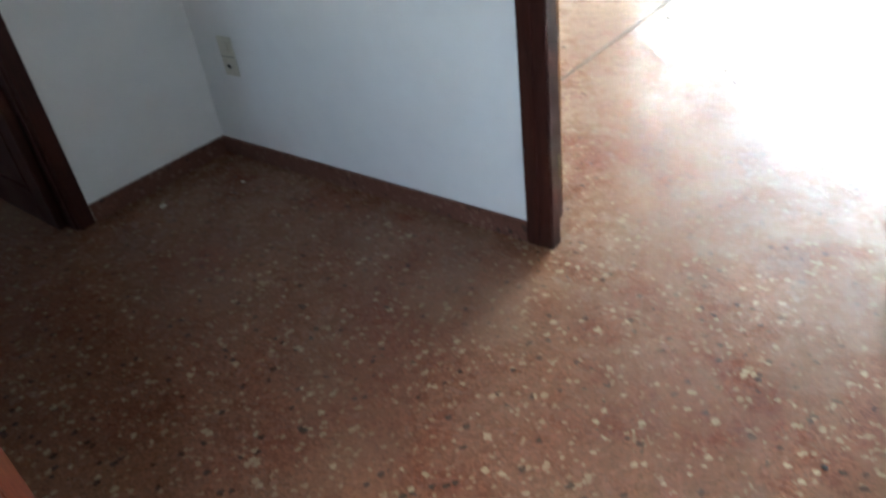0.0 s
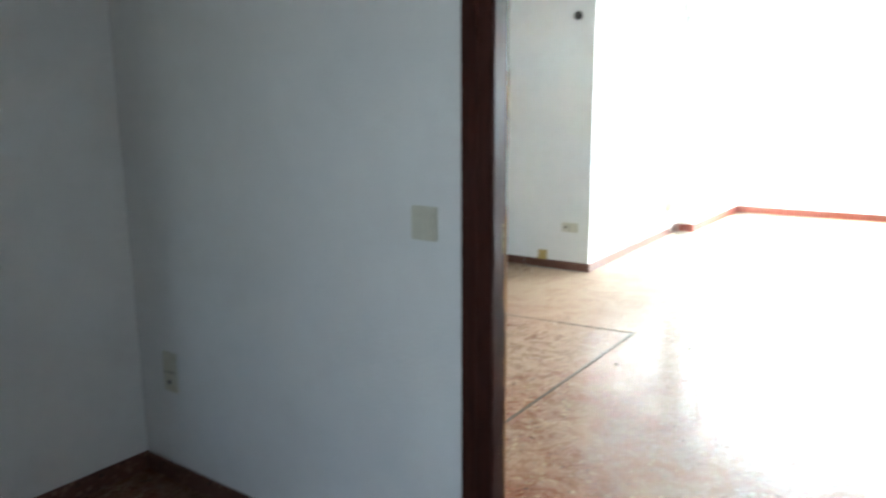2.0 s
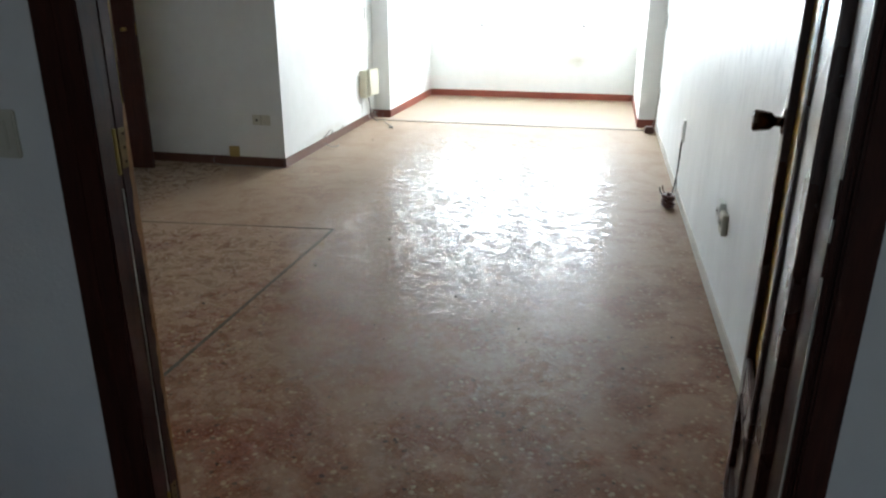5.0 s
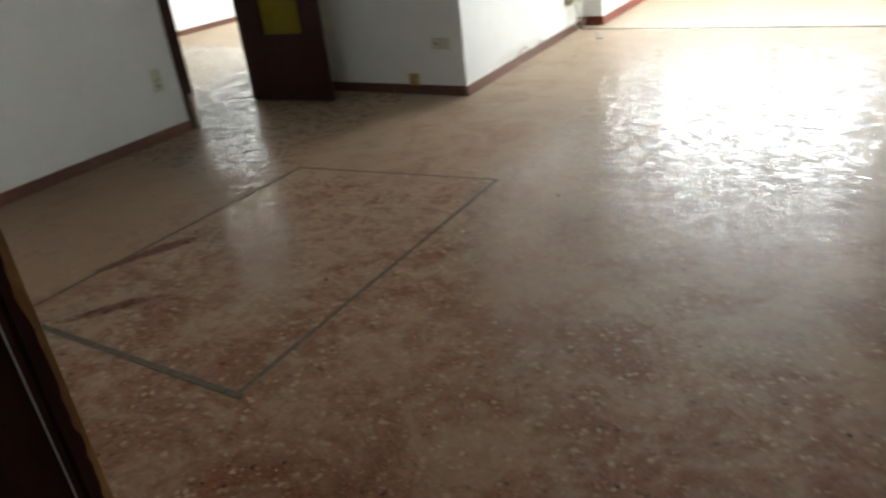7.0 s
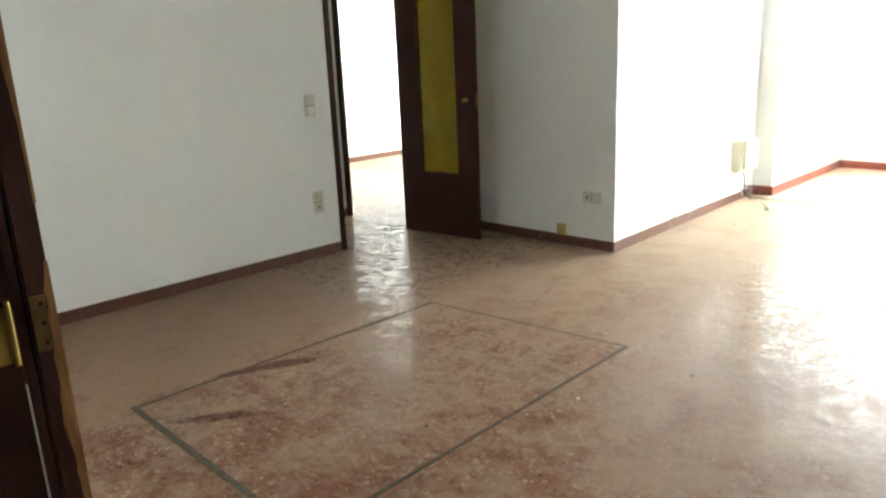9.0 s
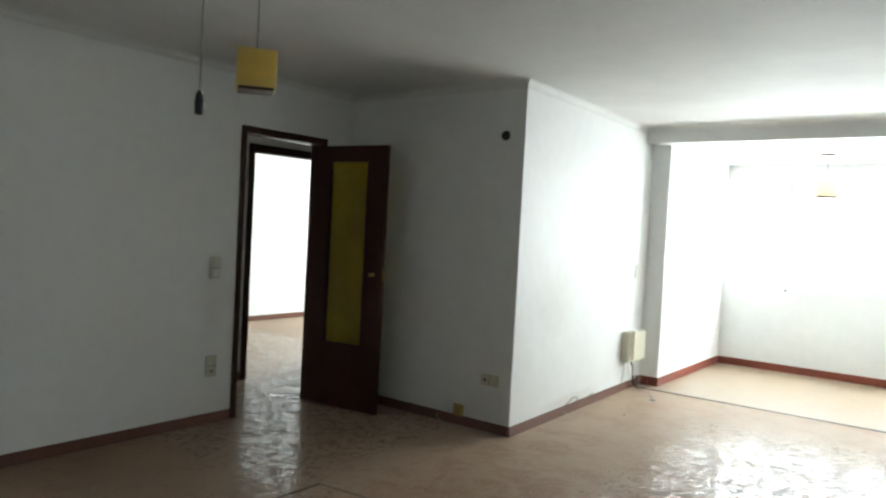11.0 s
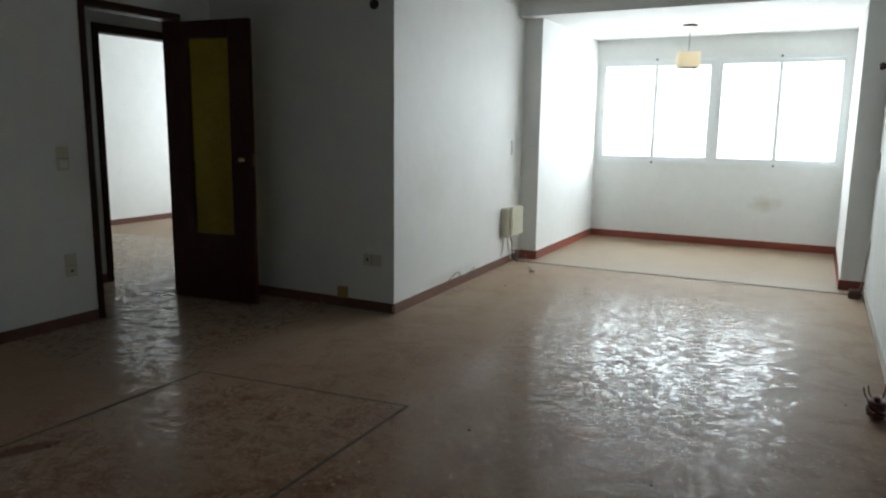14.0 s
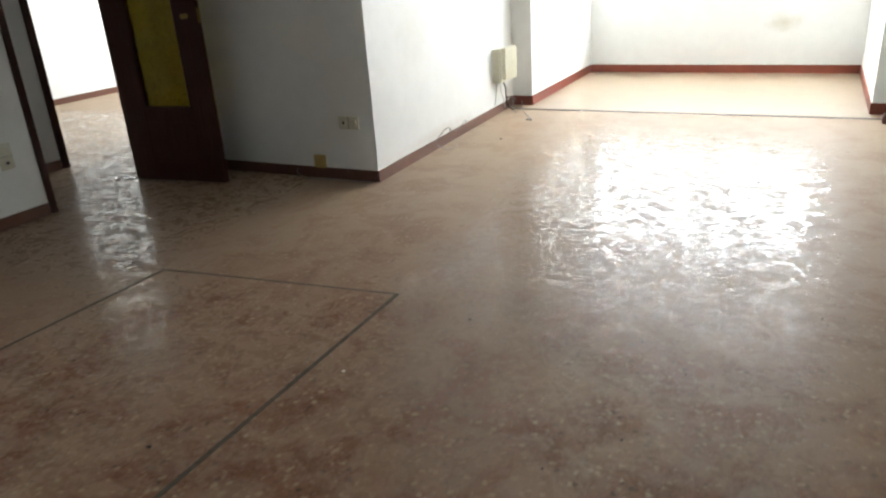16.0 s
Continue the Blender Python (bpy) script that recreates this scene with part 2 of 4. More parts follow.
def painted(name, tone, grain=0.35, streaks=0.0, rough=0.6, dirt=0.06, stains=()):
    m, nt, b = material(name)
    p = coords(nt)
    big = noise_of(nt, p, 0.8, 4, 0.6, 0.4)
    c = ramp(nt, big, [(0.3, tuple(v * (1 - dirt) for v in tone)), (0.7, tone)])
    mid = noise_of(nt, p, 9, 5, 0.65)
    c = mixed(nt, 1.0, c, ramp(nt, mid, [(0.3, grey(0.96)), (0.65, grey(1.0))]), "MULTIPLY")
    height = noise_of(nt, p, 85, 3, 0.6)
    if streaks:
        # short upright dashes left by the roller, thicker at mid height
        s = noise_of(nt, coords(nt, (1, 1, 0.35)), 22, 4, 0.6, 0.0)
        broad = noise_of(nt, coords(nt, (1, 1, 0.2)), 5, 4, 0.6, 0.5)
        faded = ramp(nt, noise_of(nt, p, 1.6, 3, 0.6, 0.5), [(0.36, grey(0.25)), (0.6, grey(1))])
        up = node(nt, "ShaderNodeSeparateXYZ", {"Vector": p}).outputs["Z"]
        up = node(nt, "ShaderNodeMapRange", {"Value": up, "From Min": 0.75, "From Max": 1.35, "To Min": 0.12, "To Max": 1.0}).outputs["Result"]
        faded = node(nt, "ShaderNodeMath", {0: faded, 1: up}, operation="MULTIPLY").outputs[0]
        c = mixed(nt, faded, c, mixed(nt, 1.0, c, ramp(nt, s, [(0.36, grey(1 - streaks)), (0.52, grey(1.0))]), "MULTIPLY"))
        c = mixed(nt, 1.0, c, ramp(nt, broad, [(0.32, grey(0.93)), (0.6, grey(1.0))]), "MULTIPLY")
        height = node(nt, "ShaderNodeMath", {0: s, 1: 0.5, 2: height}, operation="MULTIPLY_ADD").outputs[0]
    for centre, size, color, much in stains:
        off = node(nt, "ShaderNodeVectorMath", {0: p, 1: centre}, operation="SUBTRACT")
        off = node(nt, "ShaderNodeVectorMath", {0: off.outputs[0], 1: tuple(2 / v for v in size)}, operation="MULTIPLY")
        far = node(nt, "ShaderNodeVectorMath", {0: off.outputs[0]}, operation="LENGTH").outputs["Value"]
        far = node(nt, "ShaderNodeMath", {0: noise_of(nt, p, 12, 4, 0.6), 1: 1.2, 2: far}, operation="MULTIPLY_ADD").outputs[0]
        mask = node(nt, "ShaderNodeMapRange", {"Value": far, "From Min": 1.7, "From Max": 0.7, "To Min": 0.0, "To Max": much}).outputs["Result"]
        c = mixed(nt, mask, c, color)
    link(nt, c, b.inputs["Base Color"])
    b.inputs["Roughness"].default_value = rough
    bump(nt, b, height, grain, 0.004)
    return m


WALL = painted("white_wall_paint", (0.82, 0.825, 0.81), stains=(
    ((-0.92, 8.69, 0.5), (0.34, 0.4, 0.2), (0.5, 0.45, 0.33), 0.55), ((-3.03, 4.75, 0.9), (0.5, 0.7, 0.6), (0.6, 0.57, 0.48), 0.3),
    ((-3.03, 5.1, 0.1), (0.4, 1.3, 0.12), (0.55, 0.5, 0.42), 0.5), ((-3.07, 6.4, 0.2), (0.4, 0.5, 0.3), (0.58, 0.55, 0.48), 0.45),
    ((-4.665, 2.9, 0.95), (0.4, 0.4, 0.5), (0.6, 0.58, 0.5), 0.25)))
WALL_STREAKED = painted("streaked_wall_paint", (0.87, 0.9, 0.905), 0.25, 0.24, 0.42, 0.08)
WALL_STREAKED.node_tree.nodes["Principled BSDF"].inputs["Specular IOR Level"].default_value = 0.55
WALL_BLUE = painted("pale_blue_wall_paint", (0.62, 0.68, 0.72))
CEILING = painted("ceiling_paint", (0.77, 0.77, 0.745), 0.3, 0.0, 0.7, 0.15)
BASE_RED = painted("red_skirting_paint", (0.225, 0.05, 0.028), 0.1, 0.0, 0.45, 0.25)
BASE_WHITE = painted("painted_skirting", (0.56, 0.53, 0.47), 0.2, 0.0, 0.5, 0.2)


def timber(name, dark, light, rough=0.42, axis=2):
    m, nt, b = material(name)
    stretch = [9.0, 9.0, 9.0]
    stretch[axis] = 0.7
    p = coords(nt, tuple(stretch))
    g = noise_of(nt, p, 6, 6, 0.62, 0.6)
    fine = noise_of(nt, p, 40, 3, 0.6)
    c = ramp(nt, g, [(0.28, dark), (0.72, light)])
    c = mixed(nt, 1.0, c, ramp(nt, fine, [(0.3, grey(0.75)), (0.7, grey(1.1))]), "MULTIPLY")
    link(nt, c, b.inputs["Base Color"])
    link(nt, ramp(nt, noise_of(nt, coords(nt), 5, 4), [(0.3, grey(rough - 0.07)), (0.7, grey(rough + 0.12))]), b.inputs["Roughness"])
    b.inputs["Specular IOR Level"].default_value = 0.42 if rough < 0.3 else 0.22
    bump(nt, b, fine, 0.15, 0.002)
    return m


WOOD = timber("dark_mahogany", (0.026, 0.008, 0.006), (0.062, 0.018, 0.011))
WOOD_SHINY = timber("varnished_mahogany", (0.028, 0.009, 0.006), (0.066, 0.02, 0.012), 0.27)
WOOD_BROWN = timber("brown_mahogany", (0.034, 0.01, 0.008), (0.068, 0.019, 0.012))
WOOD_RED = timber("red_mahogany", (0.09, 0.02, 0.01), (0.17, 0.045, 0.022))
WOOD_BARE = timber("worn_bare_wood", (0.2, 0.09, 0.03), (0.33, 0.16, 0.06), 0.5)


def plain(name, color, rough=0.4, metal=0.0, vary=0.1):
    m, nt, b = material(name)
    n = noise_of(nt, coords(nt), 30, 4, 0.6)
    link(nt, ramp(nt, n, [(0.3, tuple(v * (1 - vary) for v in color)), (0.7, color)]), b.inputs["Base Color"])
    b.inputs["Roughness"].default_value, b.inputs["Metallic"].default_value = rough, metal
    return m


PALE_LINE = plain("pale_line", (0.5, 0.47, 0.42), 0.5)
IVORY = plain("ivory_plastic", (0.62, 0.6, 0.5), 0.35)
CREAM = plain("cream_plastic", (0.74, 0.72, 0.58), 0.35)
WHITE_PLASTIC = plain("white_plastic", (0.75, 0.75, 0.72), 0.3)
YELLOWED = plain("yellowed_plastic", (0.42, 0.3, 0.1), 0.4)
BLACK = plain("black_plastic", (0.015, 0.014, 0.014), 0.4)
DARK_GAP = plain("dark_socket", (0.03, 0.028, 0.025), 0.6)
DARK_RIM = plain("dark_brown_rim", (0.05, 0.03, 0.02), 0.5)
BRASS = plain("aged_brass", (0.36, 0.25, 0.08), 0.42, 1.0, 0.3)
DULL_BRASS = plain("tarnished_brass", (0.2, 0.13, 0.05), 0.5, 0.8, 0.5)
CHROME = plain("chrome", (0.7, 0.7, 0.7), 0.15, 1.0)
BRONZE = plain("bronze_knob", (0.1, 0.06, 0.04), 0.25, 1.0, 0.2)
ALUMINIUM = plain("white_aluminium", (0.84, 0.86, 0.86), 0.35, 0.0, 0.05)
STRIP = plain("inlay_strip", (0.112, 0.098, 0.076), 0.85, 0.0, 0.4)
STRIP_DARK = plain("dark_inlay_strip", (0.055, 0.044, 0.034), 0.85, 0.0, 0.4)
STRIP_FAINT = plain("worn_inlay_strip", (0.13, 0.095, 0.068), 0.85, 0.0, 0.4)
STRIP.node_tree.nodes["Principled BSDF"].inputs["Specular IOR Level"].default_value = 0.05
CABLE_GREY = plain("grey_cable", (0.25, 0.24, 0.22), 0.5)
CABLE_RED = plain("red_brown_cable", (0.09, 0.03, 0.02), 0.45)
GRIT = plain("plaster_crumb", (0.6, 0.55, 0.45), 0.8)
GRIT_DARK = plain("dark_crumb", (0.03, 0.025, 0.02), 0.8)


def coloured_glass(name, color, rough, lumpy):
    m, nt, b = material(name)
    v = node(nt, "ShaderNodeTexVoronoi", {"Vector": coords(nt), "Scale": lumpy}, feature="SMOOTH_F1")
    tone = ramp(nt, noise_of(nt, coords(nt), lumpy * 0.6, 3), [(0.3, tuple(0.7 * c for c in color)), (0.7, color)])
    link(nt, tone, b.inputs["Base Color"])
    b.inputs["Roughness"].default_value = rough
    b.inputs["Transmission Weight"].default_value = 0.85
    b.inputs["IOR"].default_value = 1.45
    bump(nt, b, v.outputs["Distance"], 0.8, 0.006)
    return m


AMBER = coloured_glass("amber_cathedral_glass", (0.78, 0.4, 0.035), 0.2, 55)
AMBER.node_tree.nodes["Principled BSDF"].inputs["Transmission Weight"].default_value = 0.4
AMBER.node_tree.nodes["Principled BSDF"].inputs["Specular IOR Level"].default_value = 0.3
YELLOW_GLASS = coloured_glass("yellow_frosted_glass", (0.74, 0.55, 0.025), 0.16, 80)
YELLOW_GLASS.node_tree.nodes["Principled BSDF"].inputs["Transmission Weight"].default_value = 0.97
YELLOW_GLASS.node_tree.nodes["Principled BSDF"].inputs["Specular IOR Level"].default_value = 0.2
m, nt, b = material("clear_glass")
b.inputs["Roughness"].default_value, b.inputs["Transmission Weight"].default_value, b.inputs["IOR"].default_value = 0.0, 1.0, 1.0
b.inputs["Base Color"].default_value = (0.98, 0.99, 0.99, 1)
PANE = m


def lampshade(name, low, high, through_it, share):
    m, nt, b = material(name)
    link(nt, ramp(nt, noise_of(nt, coords(nt), 40, 4), [(0.3, low), (0.7, high)]), b.inputs["Base Color"])
    b.inputs["Roughness"].default_value = 0.4
    glow = node(nt, "ShaderNodeBsdfTranslucent", {"Color": (*through_it, 1)})
    blend = node(nt, "ShaderNodeMixShader", {0: share, 1: b.outputs[0], 2: glow.outputs[0]})
    link(nt, blend.outputs[0], nt.nodes["Material Output"].inputs["Surface"])
    return m


SHADE = lampshade("yellow_lampshade", (0.62, 0.5, 0.16), (0.7, 0.58, 0.22), (0.95, 0.84, 0.5), 0.65)
# the same yellow shade, its colour paled for the window glow behind it
SHADE_BACKLIT = lampshade("backlit_lampshade", (0.84, 0.74, 0.55), (0.88, 0.79, 0.6), (1.0, 0.95, 0.86), 0.8)
SHADE_AMBER = lampshade("amber_lampshade", (0.46, 0.36, 0.1), (0.56, 0.45, 0.15), (0.9, 0.78, 0.42), 0.5)


# ---------------------------------------------------------------- mesh tools
def as_mesh(name, bm, mat, smooth=False):
    bmesh.ops.recalc_face_normals(bm, faces=bm.faces)
    if smooth:
        for f in bm.faces:
            f.smooth = True
    me = bpy.data.meshes.new(name)
    bm.to_mesh(me)
    bm.free()
    me.materials.append(mat)
    return me


def thing(name, label, category, kind="", group=""):
    ob = new(name)
    ob.empty_display_size = 0.1
    return tagged(ob, label, category, group, kind)


def part(name, bm, mat, parent, label="", smooth=False):
    ob = new(name, as_mesh(name, bm, mat, smooth))
    ob.parent = parent
    if label:
        tagged(ob, label)
    return ob


def solid(name, bm, mat, label, category, kind="structure", smooth=False):
    return tagged(new(name, as_mesh(name, bm, mat, smooth)), label, category, "", kind)


def box(x0, y0, z0, x1, y1, z1, bevel=0.0, bm=None):
    own = bmesh.new()
    bmesh.ops.create_cube(own, size=1.0, matrix=Matrix.Translation(((x0 + x1) / 2, (y0 + y1) / 2, (z0 + z1) / 2)) @ Matrix.Diagonal((abs(x1 - x0), abs(y1 - y0), abs(z1 - z0), 1)))
    if bevel:
        bmesh.ops.bevel(own, geom=own.edges[:], offset=bevel, segments=2, affect="EDGES")
    if bm is None:
        return own
    return join(bm, own)


def join(bm, other):
    me = bpy.data.meshes.new("tmp")
    other.to_mesh(me)
    other.free()
    bm.from_mesh(me)
    bpy.data.meshes.remove(me)
    return bm


def moved(bm, m):
    bmesh.ops.transform(bm, matrix=m, verts=bm.verts)
    return bm


def lathe(profile, steps=20):
    """Turn a profile of (radius, height) about z."""
    bm = bmesh.new()
    rings = []
    for r, z in profile:
        rings.append([bm.verts.new((r * math.cos(2 * math.pi * i / steps), r * math.sin(2 * math.pi * i / steps), z)) for i in range(steps)])
    for a, c in zip(rings, rings[1:]):
        for i in range(steps):
            j = (i + 1) % steps
            bm.faces.new((a[i], a[j], c[j], c[i]))
    bm.faces.new(rings[0][::-1])
    bm.faces.new(rings[-1])
    return bm


def tube(points, radius, steps=8, smoothness=6):
    """A round cable along a smooth line through the points."""
    pts = [Vector(p) for p in points]
    line = []
    ext = [pts[0] * 2 - pts[1]] + pts + [pts[-1] * 2 - pts[-2]]
    for i in range(1, len(ext) - 2):
        a, p, q, d = ext[i - 1:i + 3]
        for k in range(smoothness):
            t = k / smoothness
            line.append(0.5 * ((2 * p) + (q - a) * t + (2 * a - 5 * p + 4 * q - d) * t * t + (3 * p - a - 3 * q + d) * t ** 3))
    line.append(pts[-1])
    bm = bmesh.new()
    rings = []
    for i, c in enumerate(line):
        way = (line[min(i + 1, len(line) - 1)] - line[max(i - 1, 0)]).normalized()
        side = way.cross(Vector((0.31, 0.52, 0.8))).normalized()
        up = way.cross(side)
        rings.append([bm.verts.new(c + radius * (math.cos(2 * math.pi * k / steps) * side + math.sin(2 * math.pi * k / steps) * up)) for k in range(steps)])
    for a, c in zip(rings, rings[1:]):
        for k in range(steps):
            j = (k + 1) % steps
            bm.faces.new((a[k], a[j], c[j], c[k]))
    bm.faces.new(rings[0][::-1])
    bm.faces.new(rings[-1])
    return bm


# ---------------------------------------------------------------- plan (metres)
RIGHT, LEFT = 0.0, -4.665          # long side walls of the living room
BLOCK_X, BLOCK_Y = -3.005, 4.146  # corner of the projecting block
PIL = 6.714                       # where the window bay begins
BAY_L, BAY_R, FAR = -2.895, -0.18, 8.69
TOP, BAY_TOP = 2.50, 2.36
WALL_D = 0.10                     # thickness of the wall between hall and living room
DOOR_L, DOOR_R, DOOR_H = -1.44, -0.198, 2.03
HALL_L = -2.985

solid("floor_bay", box(BAY_L, 6.54, -0.05, BAY_R, FAR, 0.0015), FLOOR_BAY, "dull tan terrazzo floor of the window bay", "floor")
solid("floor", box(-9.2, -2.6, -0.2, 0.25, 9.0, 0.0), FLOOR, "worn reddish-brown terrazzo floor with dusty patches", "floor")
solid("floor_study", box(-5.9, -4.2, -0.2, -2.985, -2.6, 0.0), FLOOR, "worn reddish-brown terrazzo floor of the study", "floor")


def wall(name, x0, y0, x1, y1, z0=0.0, z1=TOP, mat=None, label="white painted plaster wall"):
    return solid(name, box(x0, y0, z0, x1, y1, z1), mat or WALL, label, "wall")


# living room
wall("wall_east", 0.0, -0.0, 0.25, PIL, mat=WALL_STREAKED, label="white wall with vertical roller streaks and scuffs")
wall("wall_bay_east", BAY_R, PIL, 0.25, FAR, z1=BAY_TOP)
wall("wall_bay_west", -3.3, PIL, BAY_L, FAR, z1=BAY_TOP)
SLANT = -0.075                    # the block's side draws back towards the bay


def side_x(y):
    return BLOCK_X + SLANT * (y - BLOCK_Y) / (PIL - BLOCK_Y)


def prism(corners, z0, z1):
    bm = bmesh.new()
    low, high = ([bm.verts.new((x, y, z)) for x, y in corners] for z in (z0, z1))
    bm.faces.new(low[::-1])
    bm.faces.new(high)
    for i in range(len(corners)):
        j = (i + 1) % len(corners)
        bm.faces.new((low[i], low[j], high[j], high[i]))
    return bm


solid("wall_block_side", prism([(-3.3, BLOCK_Y), (BLOCK_X, BLOCK_Y), (side_x(PIL), PIL), (-3.3, PIL)], 0.0, TOP), WALL, "white painted plaster wall", "wall")
wall("wall_block_front", LEFT - 0.12, BLOCK_Y, -3.3, BLOCK_Y + 0.15)
WY0, WY1, FAR_H = 3.078, 3.80, 2.05
wall("wall_west_near", LEFT - 0.12, WALL_D, LEFT, WY0 - 0.03)
wall("wall_west_far", LEFT - 0.12, WY1 + 0.03, LEFT, BLOCK_Y)
wall("wall_west_over_door", LEFT - 0.12, WY0 - 0.03, LEFT, WY1 + 0.03, z0=FAR_H + 0.03)
wall("wall_hall_door_west", LEFT - 0.12, 0.0, DOOR_L - 0.03, WALL_D)
wall("wall_hall_door_over", DOOR_L - 0.03, 0.0, DOOR_R + 0.03, WALL_D, z0=DOOR_H + 0.03)
wall("wall_hall_door_east", DOOR_R + 0.03, 0.0, 0.0, WALL_D)
# window wall of the bay: breast, lintel and cheeks round the opening
WX0, WX1, WZ0, WZ1 = -2.86, -0.21, 0.93, 2.12
bm = box(BAY_L - 0.3, FAR, 0.0, 0.25, FAR + 0.25, WZ0)
box(BAY_L - 0.3, FAR, WZ1, 0.25, FAR + 0.25, TOP + 0.2, bm=bm)
box(BAY_L - 0.3, FAR, WZ0, WX0, FAR + 0.25, WZ1, bm=bm)
box(WX1, FAR, WZ0, 0.25, FAR + 0.25, WZ1, bm=bm)
solid("wall_window", bm, WALL, "white window wall with a low breast", "wall")
# ceilings
bm = box(-5.0, -2.6, TOP, 0.25, PIL, TOP + 0.2)
solid("ceiling", bm, CEILING, "white painted ceiling, slightly stained", "ceiling")
BEAM = 6.545
solid("beam", box(-3.2, BEAM, BAY_TOP, 0.1, PIL, TOP), CEILING, "white plastered beam across the start of the bay", "beam")
solid("ceiling_bay", box(-3.3, PIL, BAY_TOP, 0.25, FAR, TOP + 0.2), CEILING, "lower white ceiling of the window bay", "ceiling")


def cove(name, points, radius=0.07):
    """A hollow plaster cove along the top of walls; points go with the room on the left hand."""
    bm = bmesh.new()
    rows = []
    n = len(points)
    for i, p in enumerate(points):
        p = Vector((*p, 0))
        d0 = (p - Vector((*points[i - 1], 0))).normalized() if i else None
        d1 = (Vector((*points[i + 1], 0)) - p).normalized() if i < n - 1 else None
        n0 = Vector((-d0.y, d0.x, 0)) if d0 else None
        n1 = Vector((-d1.y, d1.x, 0)) if d1 else None
        side = n0 + n1 if n0 and n1 else (n0 or n1)
        prof = [(0.0, 0.0)] + [(radius * (1 - math.cos(a)), radius * math.sin(a)) for a in (0.0, 0.4, 0.8, 1.2, math.pi / 2)] + [(radius, radius + 0.01), (0.0, radius + 0.01)]
        rows.append([bm.verts.new(p + side * u + Vector((0, 0, TOP - radius + v))) for u, v in prof[1:]])
    for a, c in zip(rows, rows[1:]):
        for k in range(len(a)):
            j = (k + 1) % len(a)
            bm.faces.new((a[k], a[j], c[j], c[k]))
    bm.faces.new(rows[0][::-1])
    bm.faces.new(rows[-1])
    return solid(name, bm, CEILING, "rounded white plaster cove under the ceiling", "cove")


cove("cove_trim", [(RIGHT, WALL_D), (RIGHT, BEAM), (side_x(BEAM), BEAM), (BLOCK_X, BLOCK_Y), (LEFT, BLOCK_Y), (LEFT, WALL_D), (RIGHT, WALL_D)], 0.055)

# hall, with its door opening into the study
HY0, HY1 = -1.50, -0.70
wall("wall_hall_west_near", HALL_L - 0.1, HY1 + 0.03, HALL_L, 0.0)
wall("wall_hall_west_far", HALL_L - 0.1, -2.6, HALL_L, HY0 - 0.03)
wall("wall_hall_west_over", HALL_L - 0.1, HY0 - 0.03, HALL_L, HY1 + 0.03, z0=DOOR_H + 0.03)
# out of view; its opening is added to let the hall fill light in
bm = box(HALL_L, -2.6, 0.0, -1.05, -2.45, TOP)
box(-0.05, -2.6, 0.0, 0.25, -2.45, TOP, bm=bm)
box(-1.05, -2.6, 2.05, -0.05, -2.45, TOP, bm=bm)
box(-1.05, -2.6, 0.0, -0.05, -2.45, 0.65, bm=bm)
solid("wall_hall_south", bm, WALL, "white wall with an opening added for the unseen hall light", "wall")
wall("wall_hall_east", -0.03, -2.45, 0.25, 0.0)
# study beyond
wall("wall_study_west", -5.9, -4.2, -5.75, 0.0, mat=WALL_BLUE, label="pale blue-grey painted wall")
wall("wall_study_north", -5.75, -0.0, LEFT - 0.12, 0.12, mat=WALL_BLUE, label="pale blue-grey painted wall")
wall("wall_study_east", HALL_L - 0.1, -4.2, HALL_L, -2.6)
bm = box(-5.75, -4.2, 0.0, HALL_L - 0.1, -4.0, 0.9)
box(-5.75, -4.2, 2.1, HALL_L - 0.1, -4.0, TOP, bm=bm)
box(-5.75, -4.2, 0.9, -4.95, -4.0, 2.1, bm=bm)
box(-3.65, -4.2, 0.9, HALL_L - 0.1, -4.0, 2.1, bm=bm)
solid("wall_study_south", bm, WALL_BLUE, "pale wall with a window opening", "wall")
solid("ceiling_study", box(-5.9, -4.2, TOP + 0.002, -5.0, 0.12, TOP + 0.2), CEILING, "white painted ceiling", "ceiling")
solid("ceiling_study_rear", box(-5.0, -4.2, TOP + 0.002, HALL_L, -2.6, TOP + 0.2), CEILING, "white painted ceiling", "ceiling")
# lobby and bedroom beyond the far door
LB = -5.62
BY0, BY1 = 3.90, 4.72
wall("wall_lobby_near", LB - 0.1, 2.6, LB, BY0 - 0.03)
wall("wall_lobby_far", LB - 0.1, BY1 + 0.03, LB, 5.4)
wall("wall_lobby_over", LB - 0.1, BY0 - 0.03, LB, BY1 + 0.03, z0=DOOR_H + 0.03)
wall("wall_lobby_south", LB, 2.6, LEFT - 0.12, 2.72)
wall("wall_lobby_north", LB, 5.28, LEFT - 0.12, 5.4)
wall("wall_lobby_east", LEFT - 0.12, BLOCK_Y + 0.15, LEFT, 5.28)
solid("ceiling_lobby", box(LB - 0.1, 2.6, TOP + 0.003, -5.0, 5.4, TOP + 0.2), CEILING, "white painted ceiling", "ceiling")
BED_W, BED_N = -8.5, 8.7
wall("wall_bedroom_west", BED_W - 0.15, 2.6, BED_W, BED_N + 0.25)
wall("wall_bedroom_south", BED_W, 2.6, LB - 0.1, 2.72)
wall("wall_bedroom_east", LB - 0.1, 5.4, LB, BED_N + 0.25)
bm = box(BED_W, BED_N, 0.0, LB - 0.1, BED_N + 0.25, 0.85)
box(BED_W, BED_N, 2.15, LB - 0.1, BED_N + 0.25, TOP, bm=bm)
box(BED_W, BED_N, 0.85, -8.1, BED_N + 0.25, 2.15, bm=bm)
